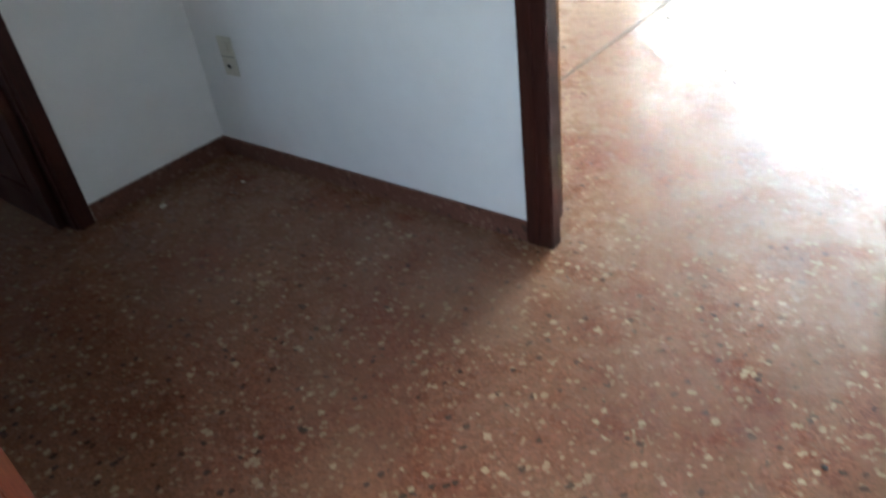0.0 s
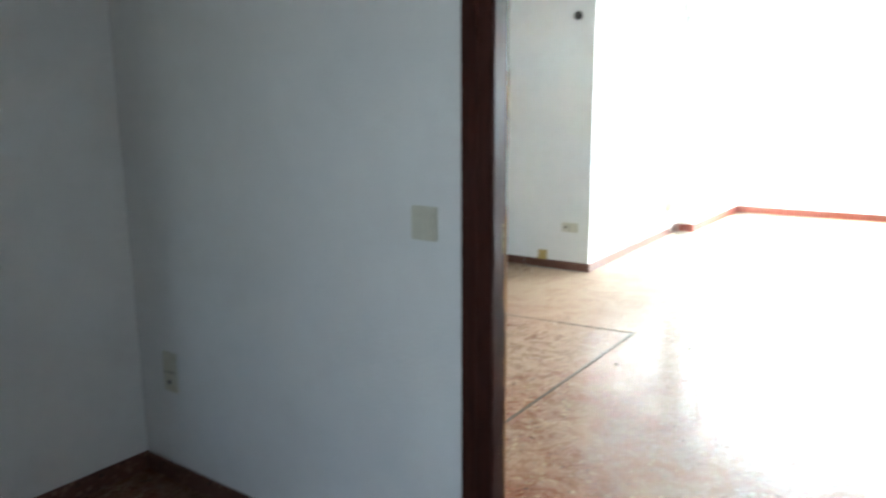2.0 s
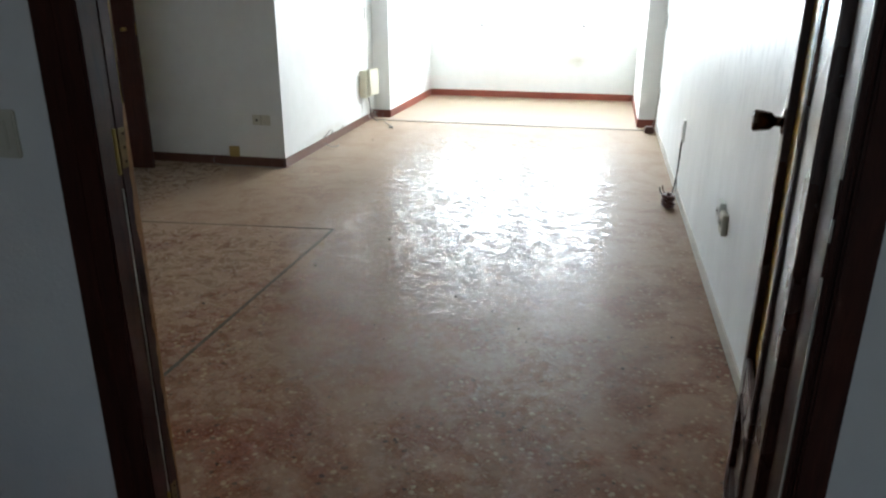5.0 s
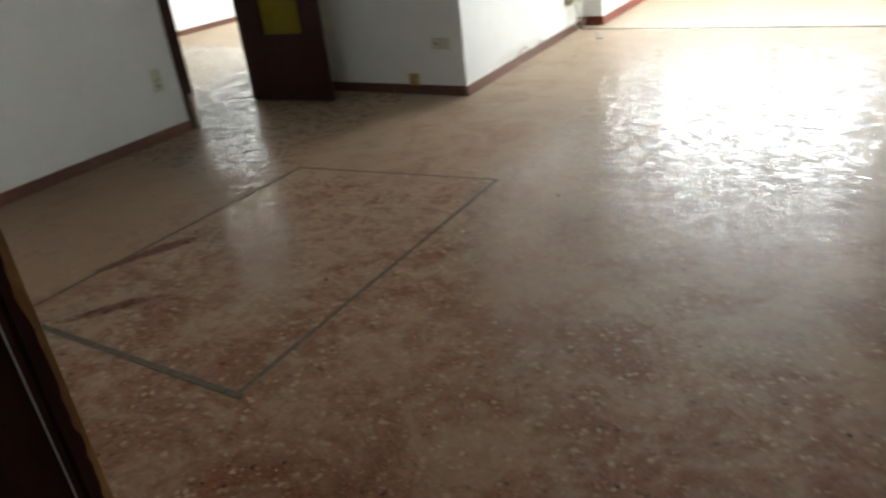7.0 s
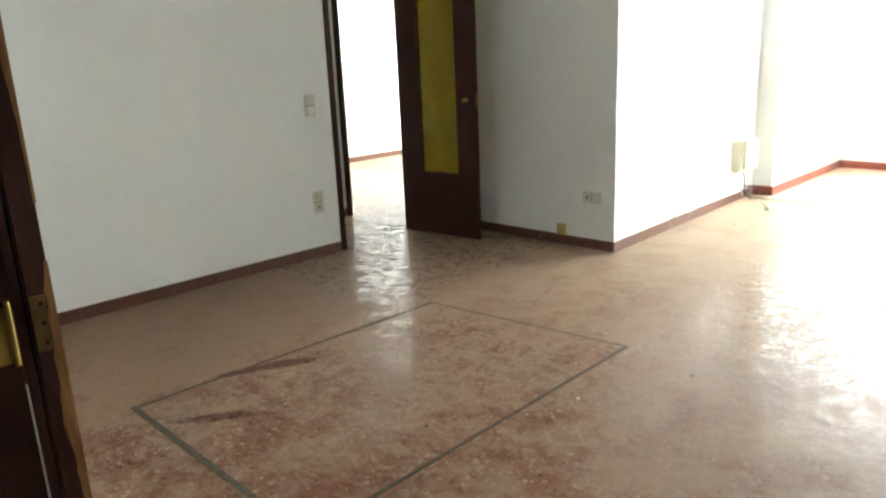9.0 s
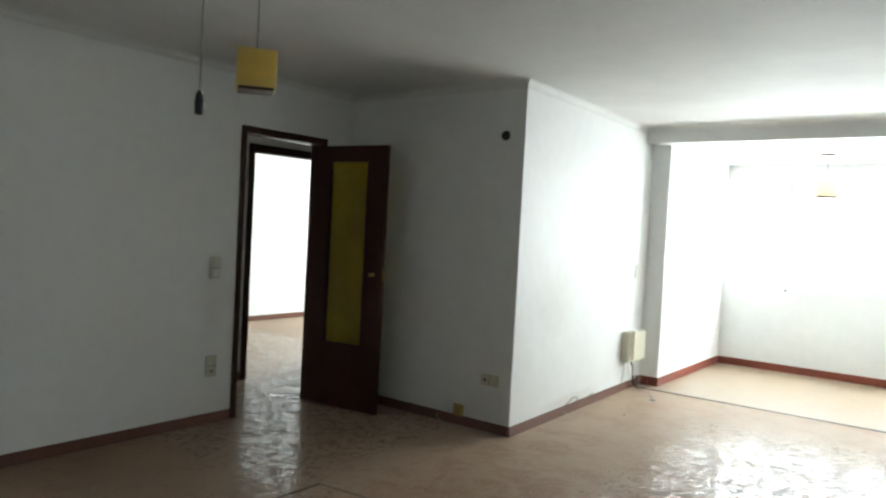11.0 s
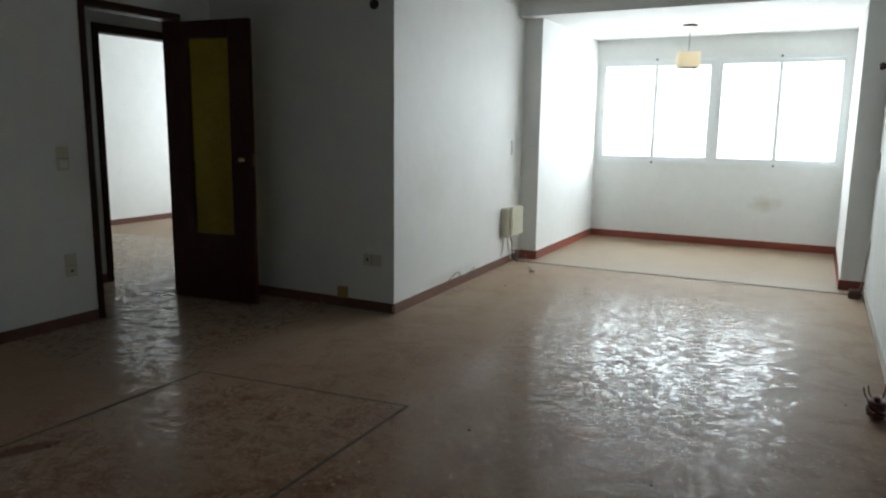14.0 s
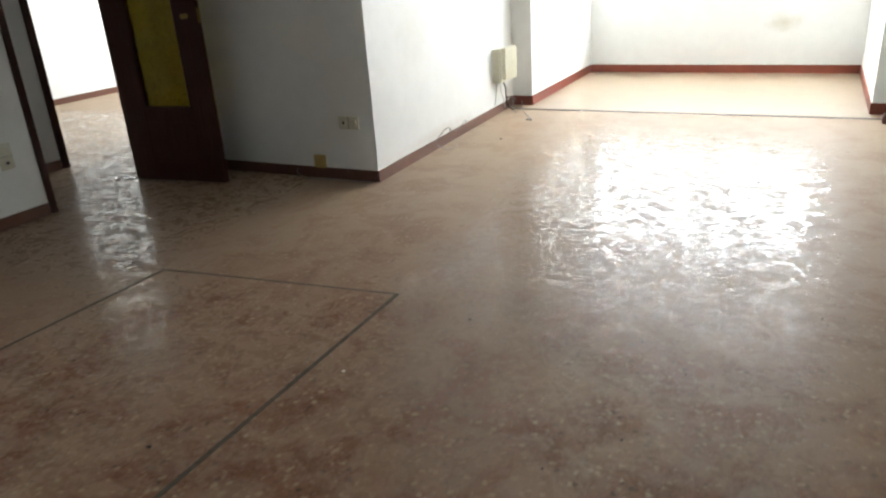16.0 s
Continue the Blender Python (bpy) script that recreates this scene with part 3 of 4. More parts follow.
box(-6.3, BED_N, 0.85, LB - 0.1, BED_N + 0.25, 2.15, bm=bm)
solid("wall_bedroom_north", bm, WALL, "white wall with a window opening", "wall")
solid("ceiling_bedroom", box(BED_W - 0.15, 2.6, TOP, LB - 0.1, BED_N + 0.25, TOP + 0.2), CEILING, "white painted ceiling", "ceiling")


# ---------------------------------------------------------------- skirtings
def skirting(name, x0, y0, x1, y1, nx, ny, mat, label, h=0.072, t=0.011):
    """A run along a wall from one end to the other; (nx, ny) points into the room."""
    xs, ys = sorted((x0, x1)), sorted((y0, y1))
    if nx:
        b2 = box(min(x0, x0 + nx * t), ys[0], 0.0, max(x0, x0 + nx * t), ys[1], h, 0.002)
    else:
        b2 = box(xs[0], min(y0, y0 + ny * t), 0.0, xs[1], max(y0, y0 + ny * t), h, 0.002)
    return solid(name, b2, mat, label, "skirting")


BB = "dark brown terrazzo skirting"
skirting("baseboard", LEFT, WALL_D + 0.012, LEFT, WY0 - 0.056, 1, 0, BASE_BROWN, BB)
skirting("baseboard", LEFT, BLOCK_Y, BLOCK_X - 0.01, BLOCK_Y, 0, -1, BASE_BROWN, BB)
solid("baseboard", prism([(BLOCK_X - 0.01, BLOCK_Y), (BLOCK_X + 0.011, BLOCK_Y - 0.011), (side_x(PIL) + 0.011, PIL - 0.011), (side_x(PIL) - 0.01, PIL - 0.011)], 0.0, 0.072), BASE_BROWN, BB, "skirting")
skirting("baseboard", LEFT, WALL_D, DOOR_L - 0.08, WALL_D, 0, 1, BASE_BROWN, BB)
RB = "skirting painted glossy brick red"
skirting("baseboard", side_x(PIL), PIL, BAY_L + 0.011, PIL, 0, -1, BASE_RED, RB, 0.085)
skirting("baseboard", BAY_L, PIL, BAY_L, FAR - 0.011, 1, 0, BASE_RED, RB, 0.085)
skirting("baseboard", BAY_L, FAR, BAY_R, FAR, 0, -1, BASE_RED, RB, 0.085)
skirting("baseboard", BAY_R, PIL, BAY_R, FAR - 0.011, -1, 0, BASE_RED, RB, 0.085)
skirting("baseboard", BAY_R - 0.011, PIL, 0.0, PIL, 0, -1, BASE_RED, RB, 0.085)
skirting("baseboard", 0.0, WALL_D + 0.01, 0.0, PIL - 0.012, -1, 0, BASE_WHITE, "skirting overpainted white like the wall", 0.06, 0.009)
skirting("baseboard", HALL_L, 0.0, DOOR_L - 0.058, 0.0, 0, -1, BASE_BROWN, BB)
skirting("baseboard", HALL_L, HY1 + 0.075, HALL_L, -0.012, 1, 0, BASE_BROWN, BB)
skirting("baseboard", -5.75, -4.0, -5.75, -0.012, 1, 0, BASE_BROWN, BB)
skirting("baseboard", BED_W, 2.72, BED_W, BED_N, 1, 0, BASE_BROWN, BB)
skirting("baseboard", LB, 2.72, LB, BY0 - 0.075, 1, 0, BASE_BROWN, BB)


# ---------------------------------------------------------------- inlaid strips
def strip(x0, y0, x1, y1, w, mat, label="dark inlaid strip in the terrazzo floor"):
    d = Vector((x1 - x0, y1 - y0, 0))
    bm = box(-d.length / 2, -w / 2, -0.01, d.length / 2, w / 2, 0.0022)
    moved(bm, Matrix.Translation(((x0 + x1) / 2, (y0 + y1) / 2, 0)) @ Matrix.Rotation(math.atan2(d.y, d.x), 4, "Z"))
    ob = solid("floor_strip", bm, mat, label, "floor strip")
    return ob


strip(-3.312, 0.874, -2.015, 0.862, 0.025, STRIP)
strip(-2.045, 0.878, -2.06, 2.72, 0.016, STRIP)
strip(-3.296, 0.888, -3.265, 2.60, 0.014, STRIP)
strip(-3.265, 2.595, -2.06, 2.72, 0.009, STRIP_FAINT, "worn, faint inlaid strip in the terrazzo floor")
strip(-2.99, 6.525, -0.01, 6.535, 0.05, STRIP_DARK, "dark inlaid strip where the bay begins")


# ---------------------------------------------------------------- doors
def door_frame(name, axis, at, thick, a0, a1, label, height=DOOR_H, mat=None, width=0.07, rebate=0.0):
    """Casings on both faces, jambs, head and stops of a doorway. axis: the way that the wall runs. at: its lower face, thick: its thickness."""
    mat = mat or WOOD
    th = thing(name, label, "door frame", "structure")

    def bx(u0, v0, z0, u1, v1, z1, bevel=0.004):
        return box(u0, v0, z0, u1, v1, z1, bevel) if axis == "x" else box(v0, u0, z0, v1, u1, z1, bevel)

    lo, hi = at - 0.002, at + thick + 0.002
    part("jamb", bx(a0 - 0.03, lo, 0.0, a0 - rebate, hi, height + 0.03), mat, th)
    part("jamb", bx(a1, lo, 0.0, a1 + 0.03, hi, height + 0.03), mat, th)
    part("head", bx(a0 - rebate, lo, height, a1, hi, height + 0.03), mat, th)
    for face, out in ((at, -0.016), (at + thick, 0.016)):
        v0, v1 = sorted((face, face + out))
        inner = a0 - 0.008 - (rebate if out > 0 else 0.0)
        part("casing", bx(a0 - width, v0, 0.0, inner, v1, height + 0.008), mat, th)
        part("casing", bx(a1 + 0.008, v0, 0.0, a1 + width, v1, height + 0.008), mat, th)
        part("casing", bx(a0 - width, v0, height + 0.008, a1 + width, v1, height + width), mat, th)
    return th, bx


def knob_set(parent, m, mat=BRONZE):
    prof = [(0.031, 0.0), (0.031, 0.004), (0.026, 0.007), (0.0115, 0.009), (0.0115, 0.022), (0.0165, 0.027), (0.0205, 0.031), (0.0248, 0.06), (0.0248, 0.065), (0.022, 0.0672)]
    k = part("knob", moved(lathe(prof, 24), m), mat, parent, "dark bronze door knob", True)
    part("knob_face", moved(lathe([(0.022, 0.0674), (0.0215, 0.069), (0.012, 0.07)], 24), m), CHROME, k, "bright metal knob face", True)
    return k


def door_leaf(name, width, m, label, glass, glass_z, stile=0.095, mat=None, panel=True, group="", height=DOOR_H, hinge_stile=0.0):
    """A framed leaf. Its hinge stands at the origin, the leaf runs along +x, 35 mm thick along y."""
    mat = mat or WOOD
    th = thing(name, label, "door", group=group)
    h, t = height - 0.012, 0.035
    z0 = 0.012
    inner = hinge_stile or stile
    part("stile", box(0, 0, z0, inner, t, h, 0.003), mat, th)
    part("stile", box(width - stile, 0, z0, width, t, h, 0.003), mat, th)
    part("top_rail", box(inner, 0.001, h - 0.11, width - stile, t - 0.001, h, 0.002), mat, th)
    part("bottom_rail", box(inner, 0.001, z0, width - stile, t - 0.001, z0 + 0.13, 0.002), mat, th)
    part("middle_rail", box(inner, 0.001, glass_z - 0.09, width - stile, t - 0.001, glass_z, 0.002), mat, th)
    inset = 0.009 if panel else 0.001
    part("panel", box(inner, inset, z0 + 0.13, width - stile, t - inset, glass_z - 0.09), mat, th)
    part("glass_pane", box(inner, 0.014, glass_z, width - stile, 0.02, h - 0.11), glass, th, "textured coloured glass")
    for y0, y1 in ((-0.004, 0.012), (t - 0.012, t + 0.004)):
        for za, zb in ((glass_z, h - 0.11), (z0 + 0.13, glass_z - 0.09))[:2 if panel else 1]:
            for x0, x1, c0, c1 in ((inner, inner + 0.014, za, zb), (width - stile - 0.014, width - stile, za, zb),
                                   (inner + 0.014, width - stile - 0.014, za, za + 0.014), (inner + 0.014, width - stile - 0.014, zb - 0.014, zb)):
                part("bead", box(x0, y0, c0, x1, y1, c1, 0.003), mat, th)
    th.matrix_basis = m
    return th


def hinge(parent, m, name="hinge"):
    bm = box(-0.022, -0.0012, -0.04, 0.022, 0.0012, 0.04, 0.001)
    h = part(name, moved(bm, m), BRASS, parent, "aged brass hinge plate")
    part("hinge_pin", moved(lathe([(0.005, -0.045), (0.006, -0.043), (0.006, 0.043), (0.005, 0.045)], 10), m @ Matrix.Translation((0.024, 0, 0))), BRASS, h)
    return h


# double door between hall and living room
frame_hall, _ = door_frame("door_frame_hall", "x", 0.0, WALL_D, DOOR_L, DOOR_R, "dark mahogany frame of the double door", width=0.058, rebate=0.015)
part("stop", box(DOOR_L - 0.015, -0.014, 0.0, DOOR_L + 0.033, 0.034, DOOR_H, 0.004), WOOD, frame_hall)
part("stop", box(DOOR_R - 0.012, -0.014, 0.0, DOOR_R, 0.034, DOOR_H, 0.004), WOOD, frame_hall)
part("stop", box(DOOR_L + 0.033, -0.014, DOOR_H - 0.03, DOOR_R - 0.012, 0.034, DOOR_H, 0.004), WOOD, frame_hall)
half = 0.602
leaf_r = door_leaf("door_leaf", half, Matrix.Translation((DOOR_R + 0.021, WALL_D + 0.024, 0)) @ Matrix.Rotation(radians(82.3), 4, "Z"),
                   "dark mahogany leaf with amber glass, open against the wall", AMBER, 0.46, mat=WOOD_SHINY, group="double door leaves", hinge_stile=0.22)
for x in (0.155, 0.182):
    part("moulding", box(x, 0.032, 0.03, x + 0.016, 0.042, DOOR_H - 0.04, 0.005), WOOD_SHINY, leaf_r)
knob_set(leaf_r, Matrix.Translation((half - 0.062, 0.035, 1.052)) @ Matrix.Rotation(radians(-90), 4, "X"))
leaf_l = door_leaf("door_leaf", half, Matrix.Translation((DOOR_L - 0.027, WALL_D + 0.055, 0)) @ Matrix.Rotation(radians(180), 4, "Z"),
                   "dark mahogany leaf with worn edge, folded back against the wall", AMBER, 0.46, group="double door leaves", hinge_stile=0.235)
for z in (0.2, 1.035, 1.83):
    hinge(frame_hall, Matrix.Translation((DOOR_L - 0.014, WALL_D - 0.024, z)) @ Matrix.Rotation(radians(90), 4, "Z") @ Matrix.Diagonal((0.75, 1, 1, 1)))
    plate_l = part("hinge", box(-0.0012, 0.011, z - 0.04, 0.0012, 0.031, z + 0.04), DULL_BRASS, leaf_l, "aged brass hinge plate")
    for dz in (-0.028, 0.0, 0.028):
        part("screw", moved(lathe([(0.003, 0), (0.0025, 0.0008)], 8), Matrix.Translation((-0.0012, 0.018, z + dz)) @ Matrix.Rotation(radians(-90), 4, "Y")), BRONZE, plate_l)

rnd = random.Random(5)
for za, zb in ((0.1, 1.12), (1.2, 1.46), (1.6, 1.75)):
    bm = bmesh.new()
    n = int((zb - za) / 0.02)
    rows = []
    for i in range(n + 1):
        z = za + (zb - za) * i / n
        taper = min(1.0, (z - za) / 0.5 + 0.1, (zb - z) / 0.06 + 0.15)
        rough_edge = 0.55 + 0.55 * noise.noise((0.0, 1.0, 6.0 * z)) + 0.25 * noise.noise((2.0, 1.0, 27.0 * z)) + rnd.uniform(-0.06, 0.06)
        rows.append((z, 0.002 + 0.019 * taper * max(rough_edge, 0.08)))
    for (z0, w0), (z1, w1) in zip(rows, rows[1:]):
        vs = [bm.verts.new(c) for c in ((-0.0012, -0.0008, z0), (-0.0012, w0, z0), (-0.0012, w1, z1), (-0.0012, -0.0008, z1))]
        bm.faces.new(vs)
    part("worn_edge", bm, WOOD_BARE, leaf_l, "bare orange wood where the varnish wore off")

# pale lines along the frame's edges
for za, zb in ((0.12, 0.93), (0.985, 1.02), (1.08, 1.9)):
    part("pale_edge", box(DOOR_R - 0.0135, -0.0155, za, DOOR_R - 0.0105, -0.0125, zb), PALE_LINE, frame_hall, "pale line along the frame's edge")
# this one paints the thin line of light at the jamb gap
part("pale_edge", box(DOOR_L - 0.016, 0.0975, 0.05, DOOR_L - 0.0138, 0.1005, 0.96), PALE_LINE, frame_hall, "pale line along the frame's edge")

# far door, opening to the lobby
frame_far, _ = door_frame("door_frame_far", "y", LEFT - 0.12, 0.12, WY0, WY1, "dark mahogany door frame in the long wall", FAR_H, None, 0.052)
leaf_f = door_leaf("glazed_door", 0.715, Matrix.Translation((LEFT - 0.035, WY1 - 0.045, 0)) @ Matrix.Rotation(radians(6), 4, "Z"),
                   "open mahogany door with a tall yellow glass pane", YELLOW_GLASS, 0.495, 0.165, WOOD_BROWN, False, "", FAR_H)
for y, s in ((-0.001, 1), (0.036, -1)):
    part("knob", moved(lathe([(0.016, 0), (0.016, 0.003), (0.007, 0.005), (0.007, 0.02), (0.014, 0.026), (0.016, 0.036), (0.01, 0.044)], 16),
                       Matrix.Translation((0.635, y, 1.065)) @ Matrix.Rotation(radians(90 * s), 4, "X")), BRASS, leaf_f, "small brass knob", True)
part("latch_plate", box(0.7145, 0.006, 1.02, 0.717, 0.029, 1.11), BRASS, leaf_f, "brass latch plate")
frame_bed, _ = door_frame("door_frame_bedroom", "y", LB - 0.1, 0.1, BY0, BY1, "dark mahogany frame of the bedroom doorway")

# study door off the hall
frame_study, _ = door_frame("door_frame_study", "y", HALL_L - 0.1, 0.1, HY0, HY1, "dark mahogany frame of the study doorway")
leaf_s = door_leaf("study_door", 0.76, Matrix.Translation((HALL_L - 0.045, HY1 - 0.003, 0)) @ Matrix.Rotation(radians(179), 4, "Z"),
                   "dark mahogany door standing open into the study", WOOD, 1.0, 0.1, WOOD)
knob_set(leaf_s, Matrix.Translation((0.70, 0.035, 1.045)) @ Matrix.Rotation(radians(-90), 4, "X"), BLACK)
# entrance door, open into the hall
leaf_e = door_leaf("entrance_door", 0.80, Matrix.Translation((-2.2, -1.75, 0)) @ Matrix.Rotation(radians(20), 4, "Z"),
                   "reddish mahogany entrance door standing open", WOOD_RED, 1.0, 0.1, WOOD_RED)


# ---------------------------------------------------------------- window of the bay
def sliding_window(name, x0, x1, m, group):
    th = thing(name, "white aluminium sliding window, two panes", "window", "structure", group)
    w = x1 - x0
    z0, z1 = WZ0, WZ1
    f = 0.032
    part("window_frame", box(0, 0.0, z0, f, 0.07, z1, 0.003), ALUMINIUM, th)
    part("window_frame", box(w - f, 0.0, z0, w, 0.07, z1, 0.003), ALUMINIUM, th)
    part("window_frame", box(f, 0.0, z1 - f, w - f, 0.07, z1, 0.003), ALUMINIUM, th)
    part("window_frame", box(f, 0.0, z0, w - f, 0.07, z0 + f, 0.003), ALUMINIUM, th)
    mid = w / 2
    for k, (a, c, y) in enumerate(((f, mid + 0.015, 0.012), (mid - 0.015, w - f, 0.04))):
        s = 0.036
        sash = part("sash", box(a, y, z0 + f, a + s, y + 0.022, z1 - f, 0.002), ALUMINIUM, th)
        part("sash_stile", box(c - s, y, z0 + f, c, y + 0.022, z1 - f, 0.002), ALUMINIUM, sash)
        part("sash_rail", box(a + s, y, z0 + f, c - s, y + 0.022, z0 + f + 0.04, 0.002), ALUMINIUM, sash)
        part("sash_rail", box(a + s, y, z1 - f - 0.04, c - s, y + 0.022, z1 - f, 0.002), ALUMINIUM, sash)
        pane = part("pane", box(a + s, y + 0.009, z0 + f + 0.04, c - s, y + 0.013, z1 - f - 0.04), PANE, sash)
        pane.visible_shadow = False
        part("latch", box(a + 0.006, y - 0.016, 1.45, a + 0.022, y, 1.55, 0.003), WHITE_PLASTIC, sash)
    for z in (z0 - 0.012, z1 - 0.012):
        part("end_cap", box(mid - 0.012, -0.006, z, mid + 0.012, 0.012, z + 0.024, 0.002), BLACK, th, "small dark end cap")
    th.matrix_basis = m
    return th


midx = (WX0 + WX1) / 2
sliding_window("window_1", WX0, midx, Matrix.Translation((WX0, FAR + 0.004, 0)), "bay windows")
sliding_window("window_2", midx, WX1, Matrix.Translation((midx, FAR + 0.004, 0)), "bay windows")


# ---------------------------------------------------------------- electrical fittings
def plate(name, m, w, h, label, category, rockers=0, sockets=0, mat=None, t=0.011):
    """A wall plate that looks along -y at m, with rockers or sockets one over another."""
    mat = mat or IVORY
    th = thing(name, label, category)
    part("plate", box(-w / 2, -t, -h / 2, w / 2, 0, h / 2, 0.003), mat, th)
    n = max(rockers + sockets, 1)
    if n == 2:
        part("divider", box(-w / 2 + 0.002, -t - 0.0006, -0.0012, w / 2 - 0.002, -t + 0.002, 0.0012), DARK_GAP, th)
    for k in range(rockers + sockets):
        zc = h / 2 - h * (k + 0.5) / n
        if k < rockers:
            bm = box(-w * 0.3, -t - 0.006, zc - h / n * 0.3, w * 0.3, -t + 0.001, zc + h / n * 0.3, 0.002)
            part("rocker", bm, mat if k == 0 else WHITE_PLASTIC, th)
        else:
            ring = part("socket", moved(lathe([(0.021, 0), (0.021, 0.003), (0.0185, 0.004), (0.0175, 0.0012), (0.004, 0.001)], 20), Matrix.Translation((0, -t, zc)) @ Matrix.Rotation(radians(90), 4, "X")), mat, th, "", True)
            part("well", moved(lathe([(0.0095, 0.0), (0.0095, 0.0016)], 16), Matrix.Translation((0, -t + 0.0004, zc)) @ Matrix.Rotation(radians(90), 4, "X")), DARK_GAP, ring, "dark socket well")
            for dx in (-0.0095, 0.0095):
                part("contact", moved(lathe([(0.003, 0), (0.003, 0.004)], 8), Matrix.Translation((dx, -t + 0.0012, zc)) @ Matrix.Rotation(radians(90), 4, "X")), DARK_GAP, ring)
    th.matrix_basis = m
    return th


def on_wall(x, y, z, facing):
    """facing: degrees about z by which the plate turns from looking along -y."""
    return Matrix.Translation((x, y, z)) @ Matrix.Rotation(radians(facing), 4, "Z")


plate("light_switch", on_wall(HALL_L, -0.52, 1.085, 90), 0.082, 0.15, "ivory double light switch on the hall wall", "light switch", 2)
plate("light_switch", on_wall(-1.615, 0.0, 1.082, 0), 0.08, 0.088, "ivory light switch beside the double door", "light switch", 1)
plate("power_outlet", on_wall(-2.782, 0.0, 0.437, 0), 0.075, 0.15, "ivory double outlet near the hall corner", "outlet", 1, 1)
plate("light_switch", on_wall(LEFT, 2.848, 1.088, 90), 0.082, 0.15, "ivory double switch beside the glazed door", "light switch", 2)
plate("power_outlet", on_wall(LEFT, 2.85, 0.402, 90), 0.082, 0.15, "ivory switch and socket on the long wall", "outlet", 1, 1)
plate("power_outlet", on_wall(-3.185, BLOCK_Y, 0.373, 0) @ Matrix.Rotation(radians(90), 4, "Y"), 0.08, 0.15, "ivory double outlet lying across the wall", "outlet", 1, 1)
plate("junction_box", on_wall(-3.44, BLOCK_Y, 0.112, 0), 0.085, 0.085, "small yellowed plastic junction box above the skirting", "junction box", 1, 0, YELLOWED, 0.02)
plate("power_outlet", on_wall(0.0, 2.10, 0.432, -90), 0.092, 0.092, "white round-cornered socket on the streaked wall", "outlet", 0, 1, WHITE_PLASTIC, 0.024)
plate("power_outlet", on_wall(0.0, 1.985, 0.412, -90), 0.088, 0.092, "ivory socket on the streaked wall", "outlet", 0, 1, None, 0.024)
plate("cable_outlet", on_wall(0.0, 3.93, 0.46, -90), 0.075, 0.15, "tall white outlet with cables hanging out", "outlet", 1, 0, WHITE_PLASTIC, 0.014)
plate("light_switch", on_wall(0.0, 6.5, 1.08, -90), 0.08, 0.15, "white switch beside the bay pilaster", "light switch", 1, 0, WHITE_PLASTIC)
plate("power_outlet", on_wall(0.0, 6.55, 0.39, -90), 0.08, 0.12, "white outlet low beside the bay pilaster", "outlet", 0, 1, WHITE_PLASTIC)
plate("light_switch", on_wall(side_x(6.45), 6.45, 1.12, 88), 0.07, 0.14, "white switch on the block's side wall", "light switch", 1, 0, WHITE_PLASTIC)


def dark_spot(name, m, label):
    th = thing(name, label, "wall fixing")
    part("ring", moved(lathe([(0.034, 0), (0.034, 0.01), (0.028, 0.014), (0.02, 0.014), (0.018, 0.004)], 20), Matrix.Rotation(radians(90), 4, "X")), BLACK, th, "", True)
    part("plug", moved(lathe([(0.018, 0.0), (0.016, 0.02), (0.009, 0.026)], 16), Matrix.Rotation(radians(90), 4, "X")), DARK_GAP, th, "", True)
    th.matrix_basis = m
    return th


dark_spot("wall_lamp_socket", on_wall(-3.16, BLOCK_Y, 2.12, 0), "black empty lamp fixing high on the wall")

for y, z in ((3.1, 1.95), (2.6, 2.02)):
    th = thing("wall_plug", "dark screw hole with a plug in the wall", "wall plug")
    part("plug", moved(lathe([(0.008, 0), (0.009, 0.003), (0.005, 0.004), (0.004, -0.004)], 12), Matrix.Rotation(radians(90), 4, "X")), BLACK, th)
    th.matrix_basis = on_wall(0.0, y, z, -90)

# bracket left from a wall lamp
th = thing("wall_bracket", "dark metal wall bracket with a round knob", "bracket")
part("back_plate", box(-0.028, -0.01, -0.09, 0.028, 0, 0.09, 0.004), BRONZE, th)
part("arm", moved(lathe([(0.011, 0.0), (0.01, 0.035), (0.02, 0.04), (0.03, 0.058), (0.024, 0.076), (0.008, 0.08)], 16), Matrix.Translation((0, -0.008, 0.005)) @ Matrix.Rotation(radians(90), 4, "X")), BRONZE, th, "", True)
th.matrix_basis = on_wall(0.0, 6.25, 1.79, -90)

# wall lamp
th = thing("wall_lamp", "brass wall lamp with a square yellow glass shade", "wall lamp")
part("back_plate", box(-0.045, -0.012, -0.125, 0.045, 0, 0.125, 0.004), BRASS, th)
bm = box(-0.085, -0.15, -0.1, 0.085, -0.142, 0.1, 0.002)
for x in (-0.085, 0.077):
    box(x, -0.142, -0.1, x + 0.008, -0.03, 0.1, 0.001, bm=bm)
part("shade", bm, SHADE_AMBER, th, "square amber glass shade")
part("arm", box(-0.012, -0.13, -0.008, 0.012, -0.01, 0.008, 0.002), BRASS, th)
part("bulb", moved(lathe([(0.006, -0.05), (0.02, -0.045), (0.028, -0.01), (0.02, 0.02), (0.013, 0.035), (0.013, 0.06)], 16), Matrix.Translation((0, -0.09, 0))), WHITE_PLASTIC, th, "", True)
th.matrix_basis = on_wall(0.0, 4.05, 1.84, -90)

